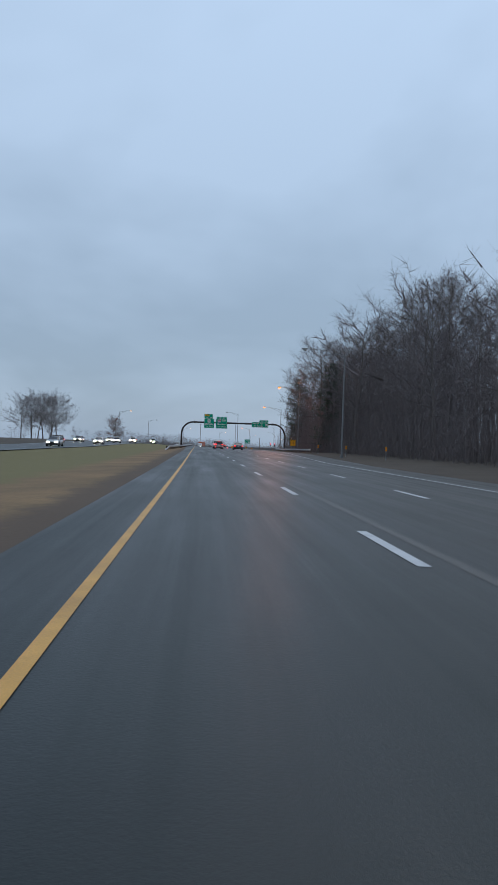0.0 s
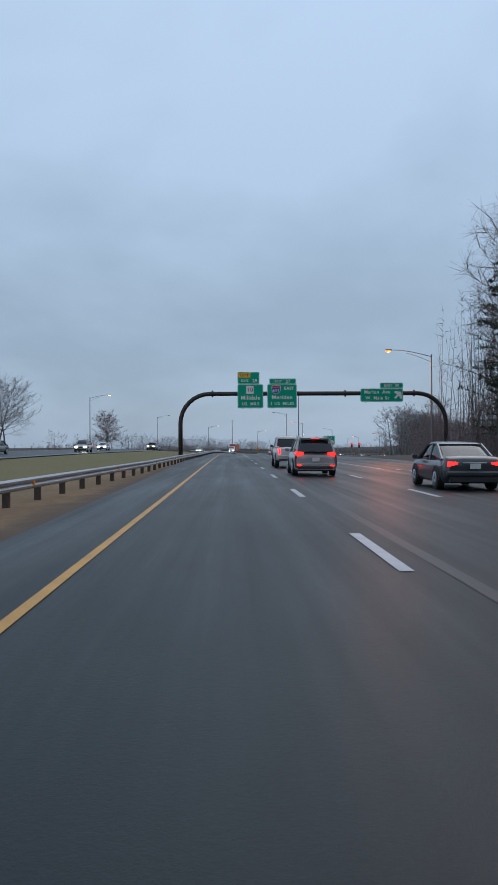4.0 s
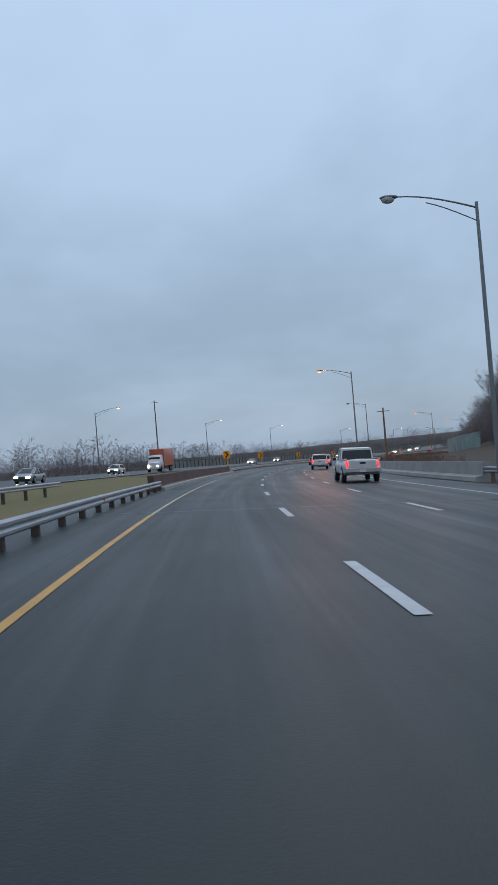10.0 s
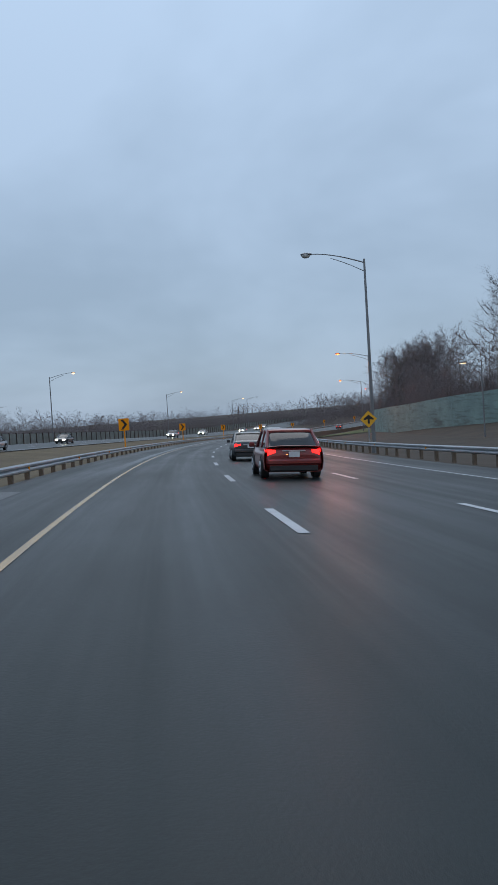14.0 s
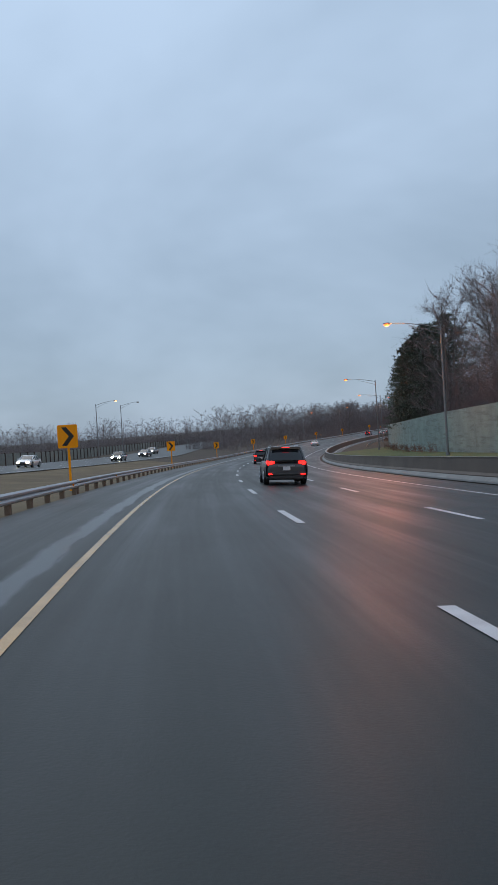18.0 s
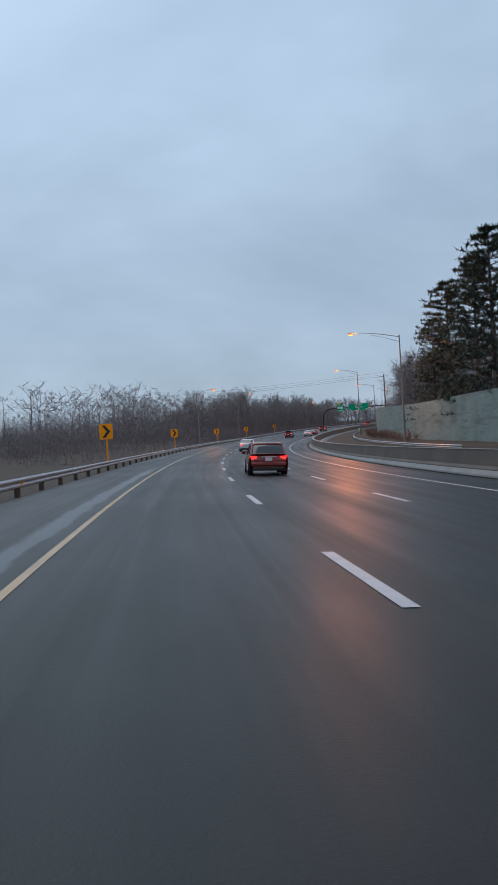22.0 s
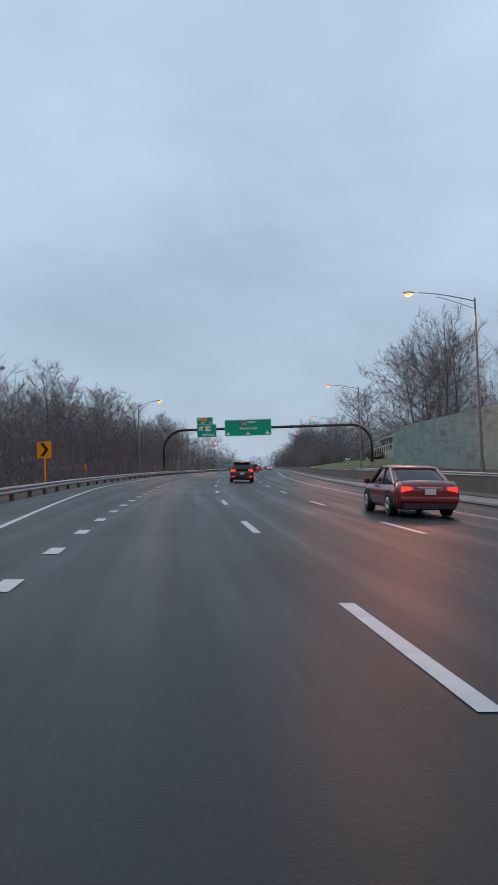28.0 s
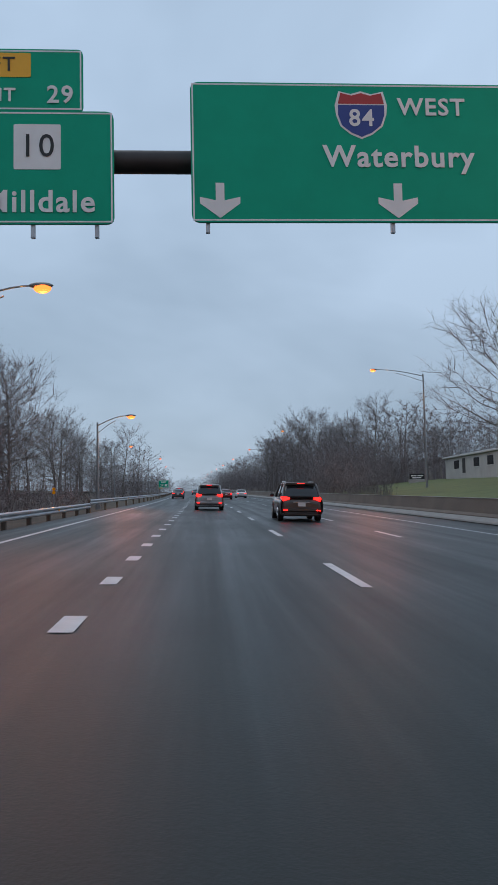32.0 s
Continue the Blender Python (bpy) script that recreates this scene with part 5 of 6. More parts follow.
park("sedan", CHARCOAL, "dark grey sedan with lit tail lights", 277.2, 9.0)
park("pickup", WHITE_PAINT, "white crew-cab pickup truck with lit tail lights", 481.3, 8.95)
park("suv", SILVER, "silver suv with brake lights on", 1119.0, 1.75)
park("suv", DARK_BROWN, "dark brown suv with brake lights on", 1101.0, 5.6)
for style, mat, label, s, off in (
        ("sedan", RED_PAINT, "red sedan with lit tail lights", 1185, 5.4), ("compact", SILVER, "silver hatchback with lit tail lights", 1165, 1.8), ("sedan", WHITE_PAINT, "white sedan far ahead", 1205, 9.0),
        ("suv", CHARCOAL, "charcoal suv far ahead", 1240, 5.4), ("sedan", BLUE_PAINT, "blue-grey sedan far ahead", 1270, 1.8), ("compact", RED_PAINT, "red hatchback far ahead", 1310, 9.0),
        ("sedan", CHARCOAL, "dark sedan moving onto the exit lane", 1190, -1.9), ("suv", RED_PAINT, "red suv moving onto the exit lane", 1218, -2.0),
        ("suv", DARK_BROWN, "dark brown suv rounding the curve", 709.7, 5.4), ("compact", RED_PAINT, "red hatchback rounding the curve", 777.6, 5.4),
        ("suv", DARK_BROWN, "dark brown suv leaving the curve", 938, 5.4), ("sedan", WHITE_PAINT, "white sedan leaving the curve", 949, 8.9), ("sedan", RED_PAINT, "red sedan leaving the curve", 961, 8.9),
        ("sedan", CHARCOAL, "dark sedan on the curve after the bridge", 522, 5.4), ("compact", RED_PAINT, "red hatchback on the curve after the bridge", 505, 5.4), ("sedan", WHITE_PAINT, "white sedan on the curve after the bridge", 528, 8.9),
        ("suv", CHARCOAL, "charcoal suv rounding the curve", 646.2, 5.4), ("sedan", WHITE_PAINT, "white sedan rounding the curve", 838, 5.4), ("pickup", WHITE_PAINT, "white pickup truck before the bridge", 395, 8.95), ("pickup", WHITE_PAINT, "white pickup truck beyond the bridge", 449.5, 8.95), ("suv", SILVER, "silver suv before the exit signs", 186, 5.4), ("pickup", WHITE_PAINT, "white pickup truck before the exit signs", 199, 5.4), ("sedan", CHARCOAL, "dark grey sedan before the exit signs", 175, 8.95), ("pickup", WHITE_PAINT, "white pickup truck beside the sound wall", 558.6, 8.95), ("suv", DARK_BROWN, "dark brown suv before the second sign gantry", 1004, 5.6)):
    park(style, mat, label, s, off)
for k, (style, mat, s, off) in enumerate((
        ("sedan", SILVER, 128, -19.3), ("suv", CHARCOAL, 150, -22.9), ("sedan", WHITE_PAINT, 178, -19.3), ("sedan", BLUE_PAINT, 200, -26.6), ("compact", SILVER, 214, -19.3), ("sedan", CHARCOAL, 232, -22.9),
        ("suv", SILVER, 262, -19.3), ("sedan", WHITE_PAINT, 300, -22.9), ("pickup", BLACK_PAINT, 345, -19.3), ("sedan", BLUE_PAINT, 372, -22.9), ("sedan", SILVER, 425, -19.3), ("compact", WHITE_PAINT, 470, -22.9),
        ("sedan", SILVER, 560, -19.3), ("sedan", CHARCOAL, 600, -22.9), ("suv", SILVER, 662, -19.3), ("sedan", WHITE_PAINT, 705, -22.9), ("compact", SILVER, 737, -19.4), ("sedan", BLUE_PAINT, 765, -22), ("sedan", SILVER, 785, -26))):
    park(style, mat, "oncoming car with bright headlights on the far carriageway", s, off, True)


def box_truck(s, off):
    root = new("box_truck")
    mat = paint("orange_red_box", (0.42, 0.075, 0.025))
    part("box", block(-1.25, 1.25, -4.6, 2.2, 0.95, 3.9, 0.05), mat, root, "orange-red cargo box")
    part("cab", loft([body_ring(2.35, 1.15, 0.55, 1.8, 2.9, 0.9), body_ring(3.6, 1.15, 0.55, 1.7, 2.75, 0.88), body_ring(4.0, 1.1, 0.55, 1.5, 1.9, 0.95), body_ring(4.9, 1.05, 0.55, 1.3, 1.55, 0.9)]), WHITE_PAINT, root, "white cab")
    part("windscreen", block(-0.95, 0.95, 3.66, 3.86, 1.75, 2.55, 0.03), GLASS, root)
    part("chassis", block(-0.9, 0.9, -4.5, 4.6, 0.6, 0.9, 0.02), TRIM, root)
    for sx in (-1, 1):
        for y in (-3.2, -2.2, 3.7):
            wheel(root, sx * 1.05, y, 0.48, 0.28)
        part("headlight", block(sx * 0.75 - 0.15, sx * 0.75 + 0.15, 4.86, 4.95, 0.95, 1.15, 0.02), HEAD_GLOW, root, "lit headlight")
    root.matrix_world = stand(s, off, 0.03, 180)
    tagged(root, "box truck with an orange-red cargo box and white cab", "truck", group="oncoming traffic")


box_truck(484, -19.4)


# ---------------------------------------------------------------- building on the lawn
def low_building(s, off):
    """Low office wing and a taller one along the road; x runs away from the road, y back along it."""
    root = new("low_building")
    wall_m = material("pale_rendered_wall", (0.36, 0.355, 0.34), 0.85, spots=0.2, size=2, bump=0.2)
    roof_m = material("pale_flat_roof_edge", (0.42, 0.42, 0.41), 0.8, spots=0.2, size=3, bump=0.2)
    part("wall", block(0, 16, -40, 0, -3, 2.35, 0.03), wall_m, root)
    part("roof", block(-0.35, 16.4, -40, 0.4, 2.35, 2.62, 0.04), roof_m, root, "pale flat roof edge")
    part("wing", block(-1.2, 17, -82, -40.05, -3, 3.0, 0.03), wall_m, root, "taller pale wing")
    part("wing_roof", block(-2.0, 17.4, -82.4, -39.7, 3.0, 3.35, 0.05), roof_m, root, "pale flat roof edge")
    part("door", block(-0.06, 0.05, -8.6, -7.5, 0, 2.05, 0.01), TRIM, root, "dark door")
    for y in (-5, -13, -18, -24, -30, -36):
        w = part("window", block(-0.05, 0.05, y - 1.0, y + 1.0, 0.7, 1.9, 0.01), GLASS, root, "dark window")
        part("window_frame", block(-0.09, -0.055, y - 1.1, y + 1.1, 0.58, 0.69), roof_m, w)
    for y in (-44, -50, -56, -62, -68, -74):
        w = part("window", block(-1.26, -1.15, y - 2.2, y + 2.2, 0.4, 2.6, 0.01), GLASS, root, "tall dark window")
        for k in (-0.75, 0.75):
            part("mullion", block(-1.3, -1.262, y + k - 0.05, y + k + 0.05, 0.4, 2.6), roof_m, w)
    for y in range(-78, -38, 3):
        part("rail_post", block(-4.05, -3.95, y - 0.05, y + 0.05, -1.2, 0.95), SIGN_WHITE, root)
    part("rail", block(-4.06, -3.94, -78.1, -38.9, 0.85, 0.97, 0.01), SIGN_WHITE, root, "white terrace rail")
    root.matrix_world = stand(s, off, 3.9)
    tagged(root, "low pale office building with flat roofs on a lawn", "building")


low_building(1181, 38.5)


# ---------------------------------------------------------------- trees
def spray(verts, faces, a, b, ra, rb, n=3):
    """A tapered stick from a to b."""
    d = b - a
    if d.length < 1e-5:
        return
    d.normalize()
    u = d.orthogonal().normalized()
    w = d.cross(u)
    i = len(verts)
    for k in range(n):
        t = 2 * math.pi * k / n
        o = u * math.cos(t) + w * math.sin(t)
        verts.append(a + o * ra)
        verts.append(b + o * rb)
    for k in range(n):
        p, q = i + 2 * k, i + 2 * ((k + 1) % n)
        faces.append((p, q, q + 1, p + 1))


def sliver(verts, faces, a, b, w, rng):
    """A twig: one long thin triangle."""
    d = (b - a)
    o = d.cross(Vector((rng.uniform(-1, 1), rng.uniform(-1, 1), rng.uniform(-1, 1)))).normalized() * w
    i = len(verts)
    verts.extend((a - o, a + o, b))
    faces.append((i, i + 1, i + 2))


def grow(rng, height, spread, limbs, subs, twigs, twig, low=0.3, round_top=0.5, lite=False):
    """Bare tree: a wandering leader, limbs that curve upward, branches and a haze of twigs."""
    wood, crown = ([], []), ([], [])
    up = Vector((0, 0, 1))
    r0 = height * 0.011 + 0.04
    p, d = Vector((0, 0, -0.6)), Vector((rng.uniform(-0.04, 0.04), rng.uniform(-0.04, 0.04), 1)).normalized()
    leader, steps = [p.copy()], 8
    top = height * 0.83
    for k in range(steps):
        d = (d + Vector((rng.uniform(-1, 1), rng.uniform(-1, 1), 0)) * 0.07 + up * 0.06).normalized()
        e = p + d * (top + 0.6) / steps
        spray(wood[0], wood[1], p, e, r0 * (1 - 0.93 * k / steps), r0 * (1 - 0.93 * (k + 1) / steps), 6 if subs > 5 else 3)
        p = e
        leader.append(p.copy())

    def along(t):
        x = t * (len(leader) - 1)
        i = min(int(x), len(leader) - 2)
        return leader[i].lerp(leader[i + 1], x - i)

    def jitter(k):
        return Vector((rng.uniform(-1, 1), rng.uniform(-1, 1), rng.uniform(-1, 1))) * k

    for k in range(limbs):
        x = (k + rng.random()) / limbs
        t = low + (0.97 - low) * x
        ang = k * 2.4 + rng.uniform(-0.5, 0.5)
        side = Vector((math.cos(ang), math.sin(ang), 0))
        length = height * spread * (0.35 + 0.65 * math.sin(round_top + (math.pi - round_top - 0.35) * x)) * rng.uniform(0.75, 1.15)
        dd = (side + up * (0.22 + 0.8 * x + rng.uniform(-0.2, 0.3))).normalized()
        q, r = along(t), max(r0 * 0.36 * (1.1 - t), twig * 1.6)
        path = [q.copy()]
        for j in range(3):
            e = q + dd * length / 3
            if lite:
                sliver(wood[0], wood[1], q, e + (e - q) * 0.4, r * (1 - 0.3 * j), rng)
            else:
                spray(wood[0], wood[1], q, e, r * (1 - 0.3 * j), r * (0.7 - 0.3 * j + 0.03), 4)
            q = e
            path.append(q.copy())
            dd = (dd + up * 0.09 + jitter(0.26)).normalized()
        for j in range(subs):
            u = 0.18 + 0.82 * (j + rng.random()) / subs
            y = u * 2.999
            i = int(y)
            s0 = path[i].lerp(path[i + 1], y - i)
            bd = ((path[i + 1] - path[i]).normalized() + jitter(0.95) + up * 0.15).normalized()
            bl = length * rng.uniform(0.3, 0.5) * (1.2 - 0.55 * u)
            mid = s0 + bd * bl * 0.55
            bd2 = (bd + jitter(0.4) + up * 0.12).normalized()
            tip = mid + bd2 * bl * 0.45
            sliver(crown[0], crown[1], s0, mid + (tip - mid) * 0.5, twig * 2.1, rng)
            sliver(crown[0], crown[1], mid, tip, twig * 1.3, rng)
            for _ in range(twigs):
                v = rng.uniform(0.15, 1.0)
                a = s0.lerp(mid, v / 0.55) if v < 0.55 else mid.lerp(tip, (v - 0.55) / 0.45)
                td = (bd2 * 0.5 + up * 0.12 + jitter(0.85)).normalized()
                sliver(crown[0], crown[1], a, a + td * height * rng.uniform(0.035, 0.1), twig * 0.5, rng)
    return wood, crown


def tree_kind(seed, height, spread, limbs=22, subs=7, twigs=18, twig=0.0155, low=0.3, round_top=0.5, leaf=None, label=""):
    wood, crown = grow(random.Random(seed), height, spread, limbs, subs, twigs, twig, low, round_top)
    root = new("bare_tree")
    for name, (v, f), mat in (("trunk", wood, BARK), ("crown", crown, leaf or TWIG)):
        mesh_object(name, v, f, mat, root)
    return tagged(root, label or "leafless grey-brown winter tree with fine twigs", "tree", group="bare roadside trees")


def pine_kind(seed, height):
    """Conifer: whorls of drooping limbs set with needle sprays."""
    rng = random.Random(seed)
    root = new("pine_tree")
    tv, tf, nv, nf = [], [], [], []
    spray(tv, tf, Vector((0, 0, -0.6)), Vector((0, 0, height)), 0.32, 0.03, 8)
    z = height * 0.10
    while z < height * 0.985:
        share = (z / height)
        reach = (1 - share) ** 0.5 * height * 0.29 * rng.uniform(0.75, 1.12) + 0.25
        for _ in range(7):
            a = rng.uniform(0, 2 * math.pi)
            d = Vector((math.cos(a), math.sin(a), rng.uniform(0.0, 0.35)))
            tip = Vector((0, 0, z)) + d * reach * rng.uniform(0.75, 1.1)
            spray(tv, tf, Vector((0, 0, z)), tip, 0.045, 0.012, 4)
            for k in range(14):
                t = rng.uniform(0.2, 1.04)
                c = Vector((0, 0, z)).lerp(tip, t)
                for _ in range(6):
                    o = Vector((rng.uniform(-1, 1), rng.uniform(-1, 1), rng.uniform(-0.35, 0.6)))
                    e = c + o.normalized() * rng.uniform(0.28, 0.6)
                    w = o.cross(Vector((0, 0, 1))).normalized() * rng.uniform(0.035, 0.075)
                    i = len(nv)
                    nv.extend((c - w, c + w, e))
                    nf.append((i, i + 1, i + 2))
        z += height * 0.034
    mesh_object("trunk", tv, tf, BARK, root)
    mesh_object("crown", nv, nf, NEEDLE, root)
    return tagged(root, "dark green dense pine tree on the bank", "tree", group="pines")


TREES = [tree_kind(3, 15, 0.3, round_top=0.9), tree_kind(8, 15, 0.27, low=0.22, round_top=0.8), tree_kind(15, 15, 0.36, 24, 8, 17, 0.0135, 0.36, 0.9), tree_kind(21, 15, 0.25, 20, low=0.35, round_top=0.9), tree_kind(33, 15, 0.33, low=0.25, round_top=1.0)]
OAKS = [tree_kind(52, 15, 0.45, 30, 9, 18, 0.0145, 0.3, 1.0), tree_kind(57, 15, 0.44, 28, 9, 17, 0.0165, 0.28, 1.0)]
PINES = [pine_kind(5, 15), pine_kind(9, 15)]
used = set()
rng = random.Random(11)


def plant(kinds, s, off, up, height, pick=None):
    ob = kinds[pick if pick is not None else rng.randrange(len(kinds))]
    k = height / 15.0
    wide = k * rng.uniform(0.85, 1.2)
    m = Matrix.Translation(at(s, off, up)) @ Matrix.Rotation(rng.uniform(0, 6.28), 4, "Z")
    if ob.name not in used:
        used.add(ob.name)
        ob.scale = (1, 1, 1)
        ob.matrix_world = m @ Matrix.Diagonal((wide, wide, k, 1))
    else:
        c = copy_thing(ob, m)
        c.matrix_basis = m @ Matrix.Diagonal((wide, wide, k, 1))


def land(s, off):
    if off > 13:
        h = float(np.interp(off, [13.5, 26.5, 29, 44, 80, 115, 200], [0.0, HILL(s), HILL(s), HILL_FAR(s), HILL_FAR(s) + 1, RIDGE(s), RIDGE(s) * 1.7]))
        if 1090 < s < 1186 and off < 75:
            h = max(h, float(np.interp(off, [15, 26, 35, 58, 75], [0.5, 1.9, 3.0, 4.3, 5.2])))
        return h
    return float(np.interp(off, [-120, -60, -35, -8, -3], [LEFT_RISE(s), LEFT_RISE(s) * 0.3 - 0.3, -0.4, -0.3, 0.0]))


def belt(n, s0, s1, o0, o1, h0, h1, kinds=None):
    for _ in range(n):
        s, off = rng.uniform(s0, s1), rng.uniform(o0, o1)
        plant(kinds or TREES, s, off, land(s, off) - 0.1, rng.uniform(h0, h1))


# woods by the road, near rows first
belt(23, -30, 112, 25, 40, 17, 22)
belt(23, 112, 238, 25, 40, 22, 28)
belt(4, 150, 225, 26, 32, 15, 19, PINES)
belt(10, 330, 430, 55, 80, 9, 12)
belt(9, 316, 346, 39, 56, 11, 14)
belt(26, 545, 590, 44, 60, 18.5, 23)
belt(12, 590, 640, 46, 60, 18, 22)
belt(8, 600, 640, 33, 40, 8, 10)
belt(12, 640, 676, 31, 46, 12, 15)
belt(24, 676, 726, 30.5, 46, 18, 24)
for s, off, h in ((729, 30.5, 12.5), (735, 31, 16), (740, 35, 20), (746, 32, 19), (753, 36, 21), (758, 31.5, 20), (766, 34, 22), (773, 31, 20), (780, 36, 23), (787, 32, 21), (796, 34.5, 22), (804, 31.5, 20), (812, 35, 22), (821, 31.5, 21), (833, 33, 20), (841, 31.5, 19), (849, 31, 15.5)):
    plant(PINES, s, off, land(s, off), h)
belt(24, 850, 930, 30.5, 46, 11, 16)
belt(26, 930, 1050, 30.5, 48, 17, 22)
plant(OAKS, 1145, 33.2, land(1145, 33.2), 18.5, 0)
plant(OAKS, 1097, 29.3, land(1097, 29.3), 15.0, 1)
belt(24, 1190, 1330, 22, 35, 14, 19)
belt(8, 1200, 1330, 35, 46, 14, 19)
belt(16, 905, 970, -32, -15, 7, 10)
for s, off, h, k in ((1044, 30.5, 18, 1), (1056, 30.8, 18.5, 1), (1066, 34, 19, 1), (1051, 36, 19, 1), (1072, 38, 18, 1)):
    plant(OAKS, s, off, land(s, off), h, k)
belt(46, 965, 1112, -34, -13, 12, 16.5)
belt(12, 1112, 1134, -27, -15, 11, 14, OAKS)
belt(6, 1140, 1165, -24, -14, 9, 11, OAKS)
belt(12, 1205, 1300, -30, -13, 13, 17)
belt(6, 100, 440, -62, -38, 6, 9)
for s, off, h, k in ((352, -63, 20, 0), (360, -69, 22, 4), (371, -66, 21, 2), (380, -72, 22, 0), (366, -76, 20, 4), (356, -73, 19, 1), (364, -80, 21, 0), (348, -68, 19, 2)):
    plant(OAKS, s, off, -0.9, h, k % 2)
LEAFY = [tree_kind(41, 15, 0.36, 20, 7, 22, 0.02, 0.25, 0.9, RUSSET, "small tree still holding russet dead leaves")]
for s, off, h in ((424, -52, 14), (430, -55, 16), (437, -57, 15)):
    plant(LEAFY, s, off, -0.9, h)
plant(TREES, 150, 27, 0.2, 19, 0)


def woods(name, label, rows, seed):
    """Far woods: joined bare trees, too many to count."""
    r = random.Random(seed)
    kinds = []
    for k in range(6):
        wood, crown = grow(random.Random(100 + k), 15, 0.34 + 0.04 * k, 13, 3, 11, 0.036, 0.12, 1.0, True)
        n = len(wood[0])
        faces = [tuple(f) for f in wood[1]] + [tuple(i + n for i in f) for f in crown[1]]
        tris = [f for f in faces if len(f) == 3] + [t for f in faces if len(f) == 4 for t in ((f[0], f[1], f[2]), (f[0], f[2], f[3]))]
        kinds.append((np.array([tuple(v) for v in wood[0] + crown[0]]), np.array(tris)))
    vs, fs, base = [], [], 0
    for n, s0, s1, o0, o1, h0, h1 in rows:
        for _ in range(n):
            s, off, hh = r.uniform(s0, s1), r.uniform(o0, o1), r.uniform(h0, h1)
            p = at(s, off, land(s, off) - 0.3)
            v, f = kinds[r.randrange(6)]
            a, k = r.uniform(0, 6.283), hh / 15.0
            w = k * r.uniform(0.9, 1.5)
            c, si = math.cos(a) * w, math.sin(a) * w
            vs.append(np.stack([v[:, 0] * c - v[:, 1] * si + p.x, v[:, 0] * si + v[:, 1] * c + p.y, v[:, 2] * k + p.z], 1))
            fs.append(f + base)
            base += len(v)
    v, f = np.concatenate(vs), np.concatenate(fs)
    me = bpy.data.meshes.new(name)
    me.vertices.add(len(v))
    me.vertices.foreach_set("co", v.ravel())
    me.loops.add(f.size)
    me.loops.foreach_set("vertex_index", f.ravel())
    me.polygons.add(len(f))
    me.polygons.foreach_set("loop_start", np.arange(0, f.size, 3))
    me.update(calc_edges=True)
    me.materials.append(TWIG)
    return tagged(new(name, me), label, "trees", kind="stuff")


woods("far_woods", "far belts of bare brown winter woods", (
    (120, 470, 660, -95, -44, 6, 9), (150, 660, 860, -95, -46, 5.5, 8.5), (110, 860, 1250, -110, -58, 8, 11), (110, 900, 1112, -56, -24, 11, 15), (130, 1200, 2100, -70, -13, 13, 18),
    (40, 1850, 2250, -20, 60, 12, 18), (55, -40, 112, 32, 60, 17, 21), (65, 112, 238, 32, 60, 22, 28), (80, 1110, 1190, -85, -27, 10, 14), (40, 500, 740, 46, 70, 13, 18), (50, 800, 1050, 42, 70, 12, 17), (140, 1090, 1420, 60, 115, 14, 18),
    (160, 1190, 2000, 24, 75, 14, 19), (60, 330, 480, 60, 120, 7, 10), (40, 60, 460, -140, -70, 6, 9)), 77)


def thicket(name, label, rows, seed, mat, twigs=17):
    """Young growth under the trees: thin leaning stems set with twigs."""
    r = random.Random(seed)
    verts, faces = [], []
    for n, s0, s1, o0, o1, h0, h1, bush in rows:
        for _ in range(n):
            s, off = r.uniform(s0, s1), r.uniform(o0, o1)
            p = at(s, off, land(s, off) - 0.2)
            h = r.uniform(h0, h1)
            e = p + Vector((r.uniform(-0.16, 0.16) * h, r.uniform(-0.16, 0.16) * h, h))
            w = 0.014 + 0.0025 * h
            o = Vector((r.uniform(-1, 1), r.uniform(-1, 1), 0)).normalized() * w
            i = len(verts)
            verts.extend((p - o, p + o, e, p + Vector((-o.y, o.x, 0)), p - Vector((-o.y, o.x, 0))))
            faces.extend(((i, i + 1, i + 2), (i + 3, i + 4, i + 2)))
            for _ in range(twigs):
                v = r.random() ** 0.7
                a = p.lerp(e, v)
                d = Vector((r.uniform(-1, 1), r.uniform(-1, 1), r.uniform(-0.1, 1.2)))
                sliver(verts, faces, a, a + d * (0.35 + 0.11 * h) * bush * (1.15 - 0.7 * v), 0.013 + 0.001 * h, r)
    return tagged(mesh_object(name, verts, faces, mat), label, "undergrowth", kind="stuff")


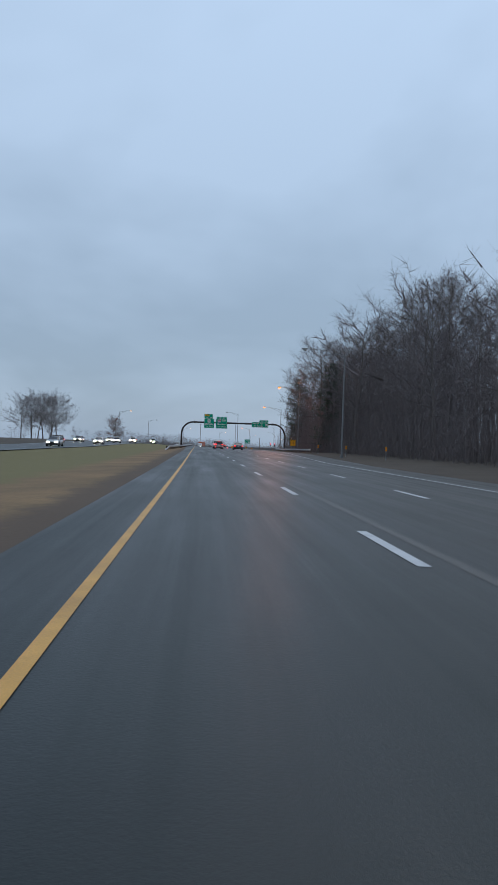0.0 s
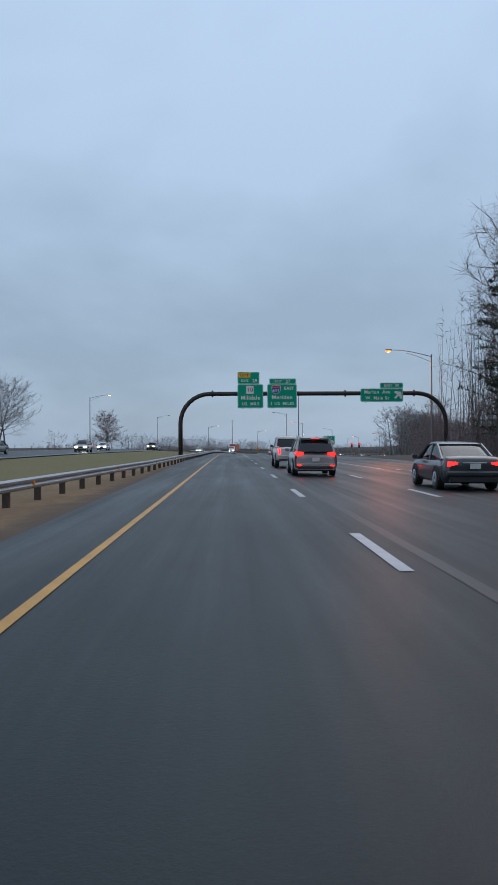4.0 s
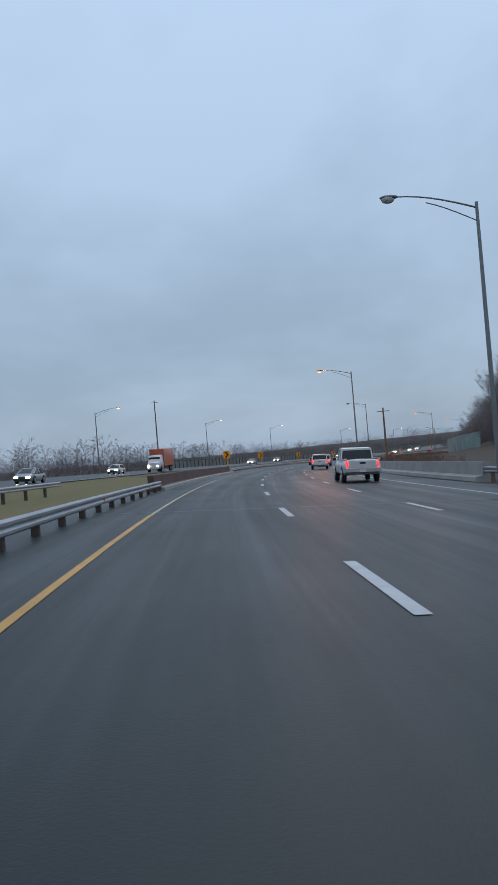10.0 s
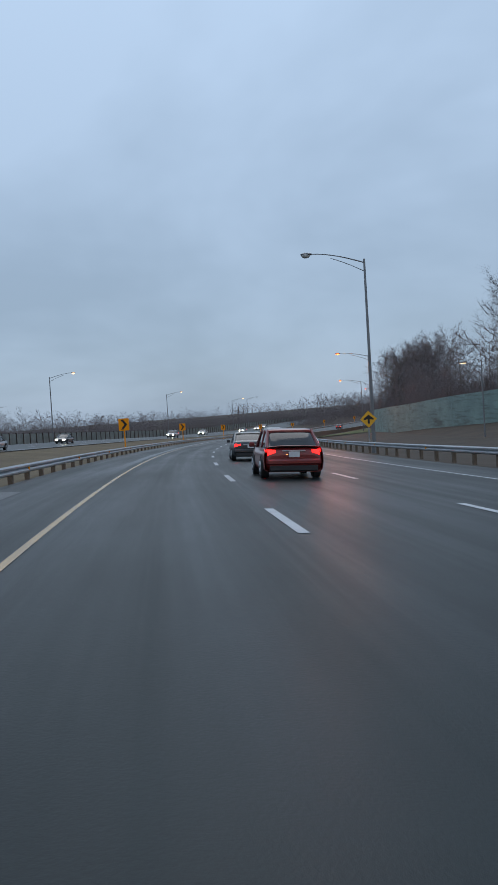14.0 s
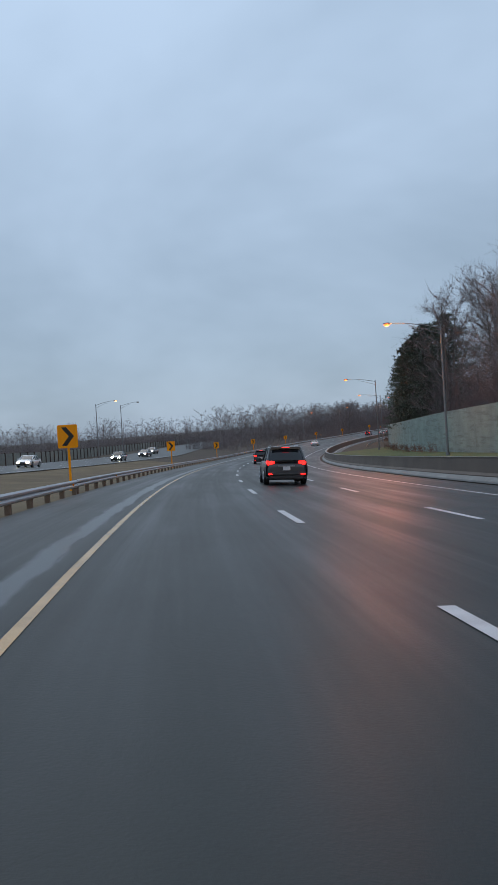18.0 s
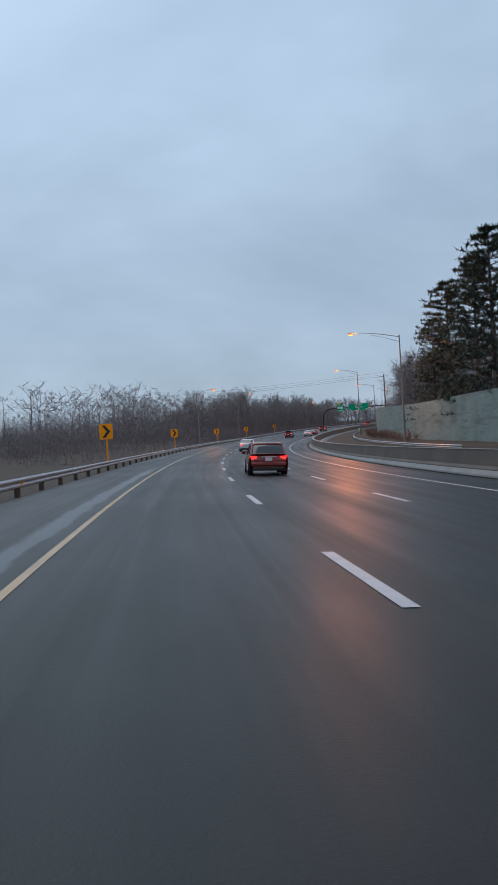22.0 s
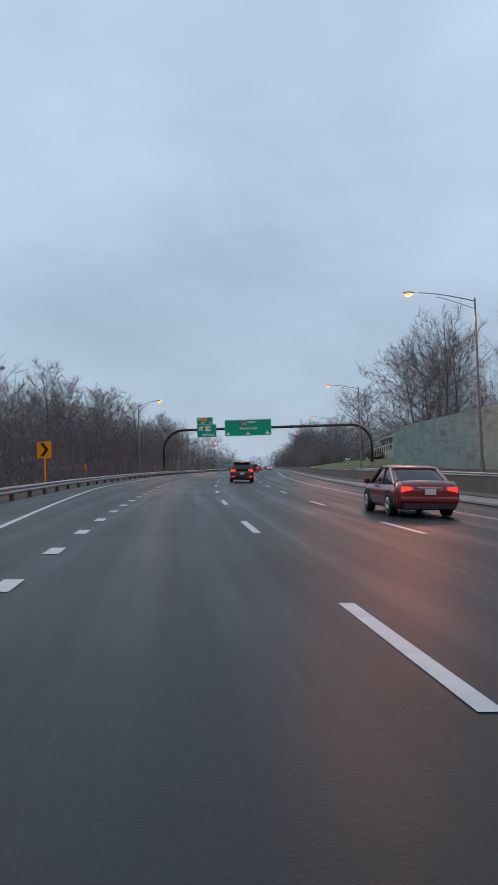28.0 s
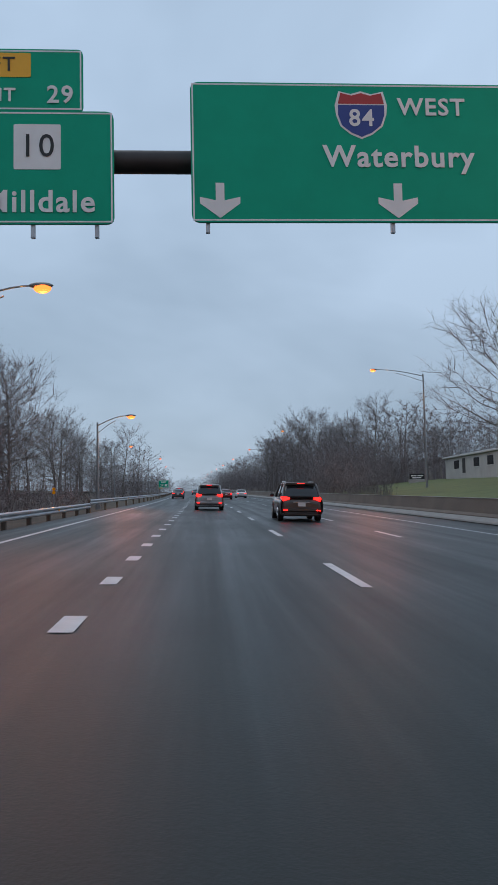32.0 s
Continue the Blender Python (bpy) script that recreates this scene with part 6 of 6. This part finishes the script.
thicket("undergrowth", "tangled leafless young growth at the foot of the woods", (
    (1500, -30, 112, 25.5, 38, 8, 16, 0.9), (1500, 112, 242, 25.5, 38, 9, 19, 0.9), (900, -30, 246, 23.2, 27, 2.5, 7, 1.2), (900, 545, 620, 43, 56, 4, 11, 1.1), (700, 612, 676, 30, 46, 4, 9, 1.1), (1000, 676, 726, 28.5, 46, 5, 13, 1.1),
    (700, 800, 930, 28.5, 44, 3, 7, 1.2), (1200, 930, 1052, 28.8, 46, 4, 12, 1.1), (500, 890, 960, -15, -8.8, 1.5, 4, 1.3), (300, 800, 890, -16, -7.5, 1, 2, 1.4),
    (3200, 955, 1118, -34, -12.5, 4, 11, 1.8), (1100, 930, 1150, -14, -8.5, 0.8, 3, 1.8), (900, 1112, 1190, -50, -26, 4, 10, 2.0), (900, 1200, 1500, -34, -11, 3, 11, 1.1), (150, 1136, 1152, 16.3, 19.5, 1.5, 4, 1.3), (250, 1162, 1180, 17, 23, 2, 6, 1.3), (600, 1182, 1200, 17, 34, 3, 9, 1.2), (2200, 1185, 1560, 18, 44, 4, 12, 1.2),
    (900, 1100, 1420, 56, 80, 5, 11, 1.2), (2200, 470, 660, -64, -36, 1.5, 4, 2.0), (2000, 660, 880, -66, -45, 2.5, 5.5, 1.9), (600, 815, 865, -27, -17, 1.5, 4, 1.6), (1700, 865, 960, -58, -17, 2.5, 6, 1.6), (1300, 860, 1100, -75, -50, 4, 8, 1.6), (300, 316, 346, 37, 54, 3, 7, 1.3), (300, 330, 440, 52, 75, 3, 8, 1.2)), 5, TWIG)
thicket("russet_shrubs", "russet shrubs along the wall and the bridge approach", (
    (260, 440, 500, 16, 26, 0.8, 1.7, 1.5), (240, 835, 930, 24.6, 26.4, 0.7, 1.5, 1.5), (200, 480, 640, -42, -34, 0.8, 1.6, 1.5), (150, 300, 440, -42, -34, 0.8, 1.5, 1.5), (80, 700, 760, 25.0, 26.2, 0.8, 1.4, 1.5)), 6, BRUSH, 24)


def shrub(s, off, wide, height):
    """A domed leafless bush: stems fanned from one foot, close twigs at the rim."""
    r = random.Random(int(s * 7))
    verts, faces = [], []
    for _ in range(170):
        a, q = r.uniform(0, 6.283), math.sqrt(r.random())
        tip = Vector((math.cos(a) * q * wide / 2, math.sin(a) * q * wide / 2, height * math.sqrt(max(0.05, 1 - 0.85 * q * q)) * r.uniform(0.85, 1.05)))
        foot = Vector((tip.x * 0.25, tip.y * 0.25, -0.3))
        spray(verts, faces, foot, tip, 0.035, 0.01, 3)
        for _ in range(34):
            v = r.uniform(0.25, 1.0)
            c = foot.lerp(tip, v)
            sliver(verts, faces, c, c + Vector((r.uniform(-1, 1), r.uniform(-1, 1), r.uniform(-0.4, 0.9))) * 0.65, 0.014, r)
    ob = mesh_object("bush", verts, faces, BRUSH)
    ob.matrix_world = Matrix.Translation(at(s, off, land(s, off)))
    return tagged(ob, "large domed leafless russet bush on the lawn", "bush")


shrub(1140, 36.0, 7.0, 3.7)
shrub(1135, 34.8, 4.5, 2.4)


def lawn_sign(s, off):
    root = new("lawn_sign")
    part("base", block(-1.15, 1.15, -0.2, 0.2, -0.4, 0.35, 0.04), CONCRETE, root)
    p = part("panel", block(-1.05, 1.05, -0.08, 0.08, 0.36, 1.15, 0.03), SIGN_BLACK, root, "dark panel")
    for x0, x1, z in ((-0.9, -0.1, 0.86), (0.02, 0.85, 0.86), (-0.7, 0.6, 0.58)):
        part("bar", block(x0, x1, -0.095, -0.082, z - 0.08, z + 0.08), SIGN_WHITE, p, "white bar of lettering")
    root.matrix_world = stand(s, off, land(s, off) + 0.1)
    tagged(root, "low dark business sign with pale lettering on the lawn", "sign")


lawn_sign(1175, 32.3)
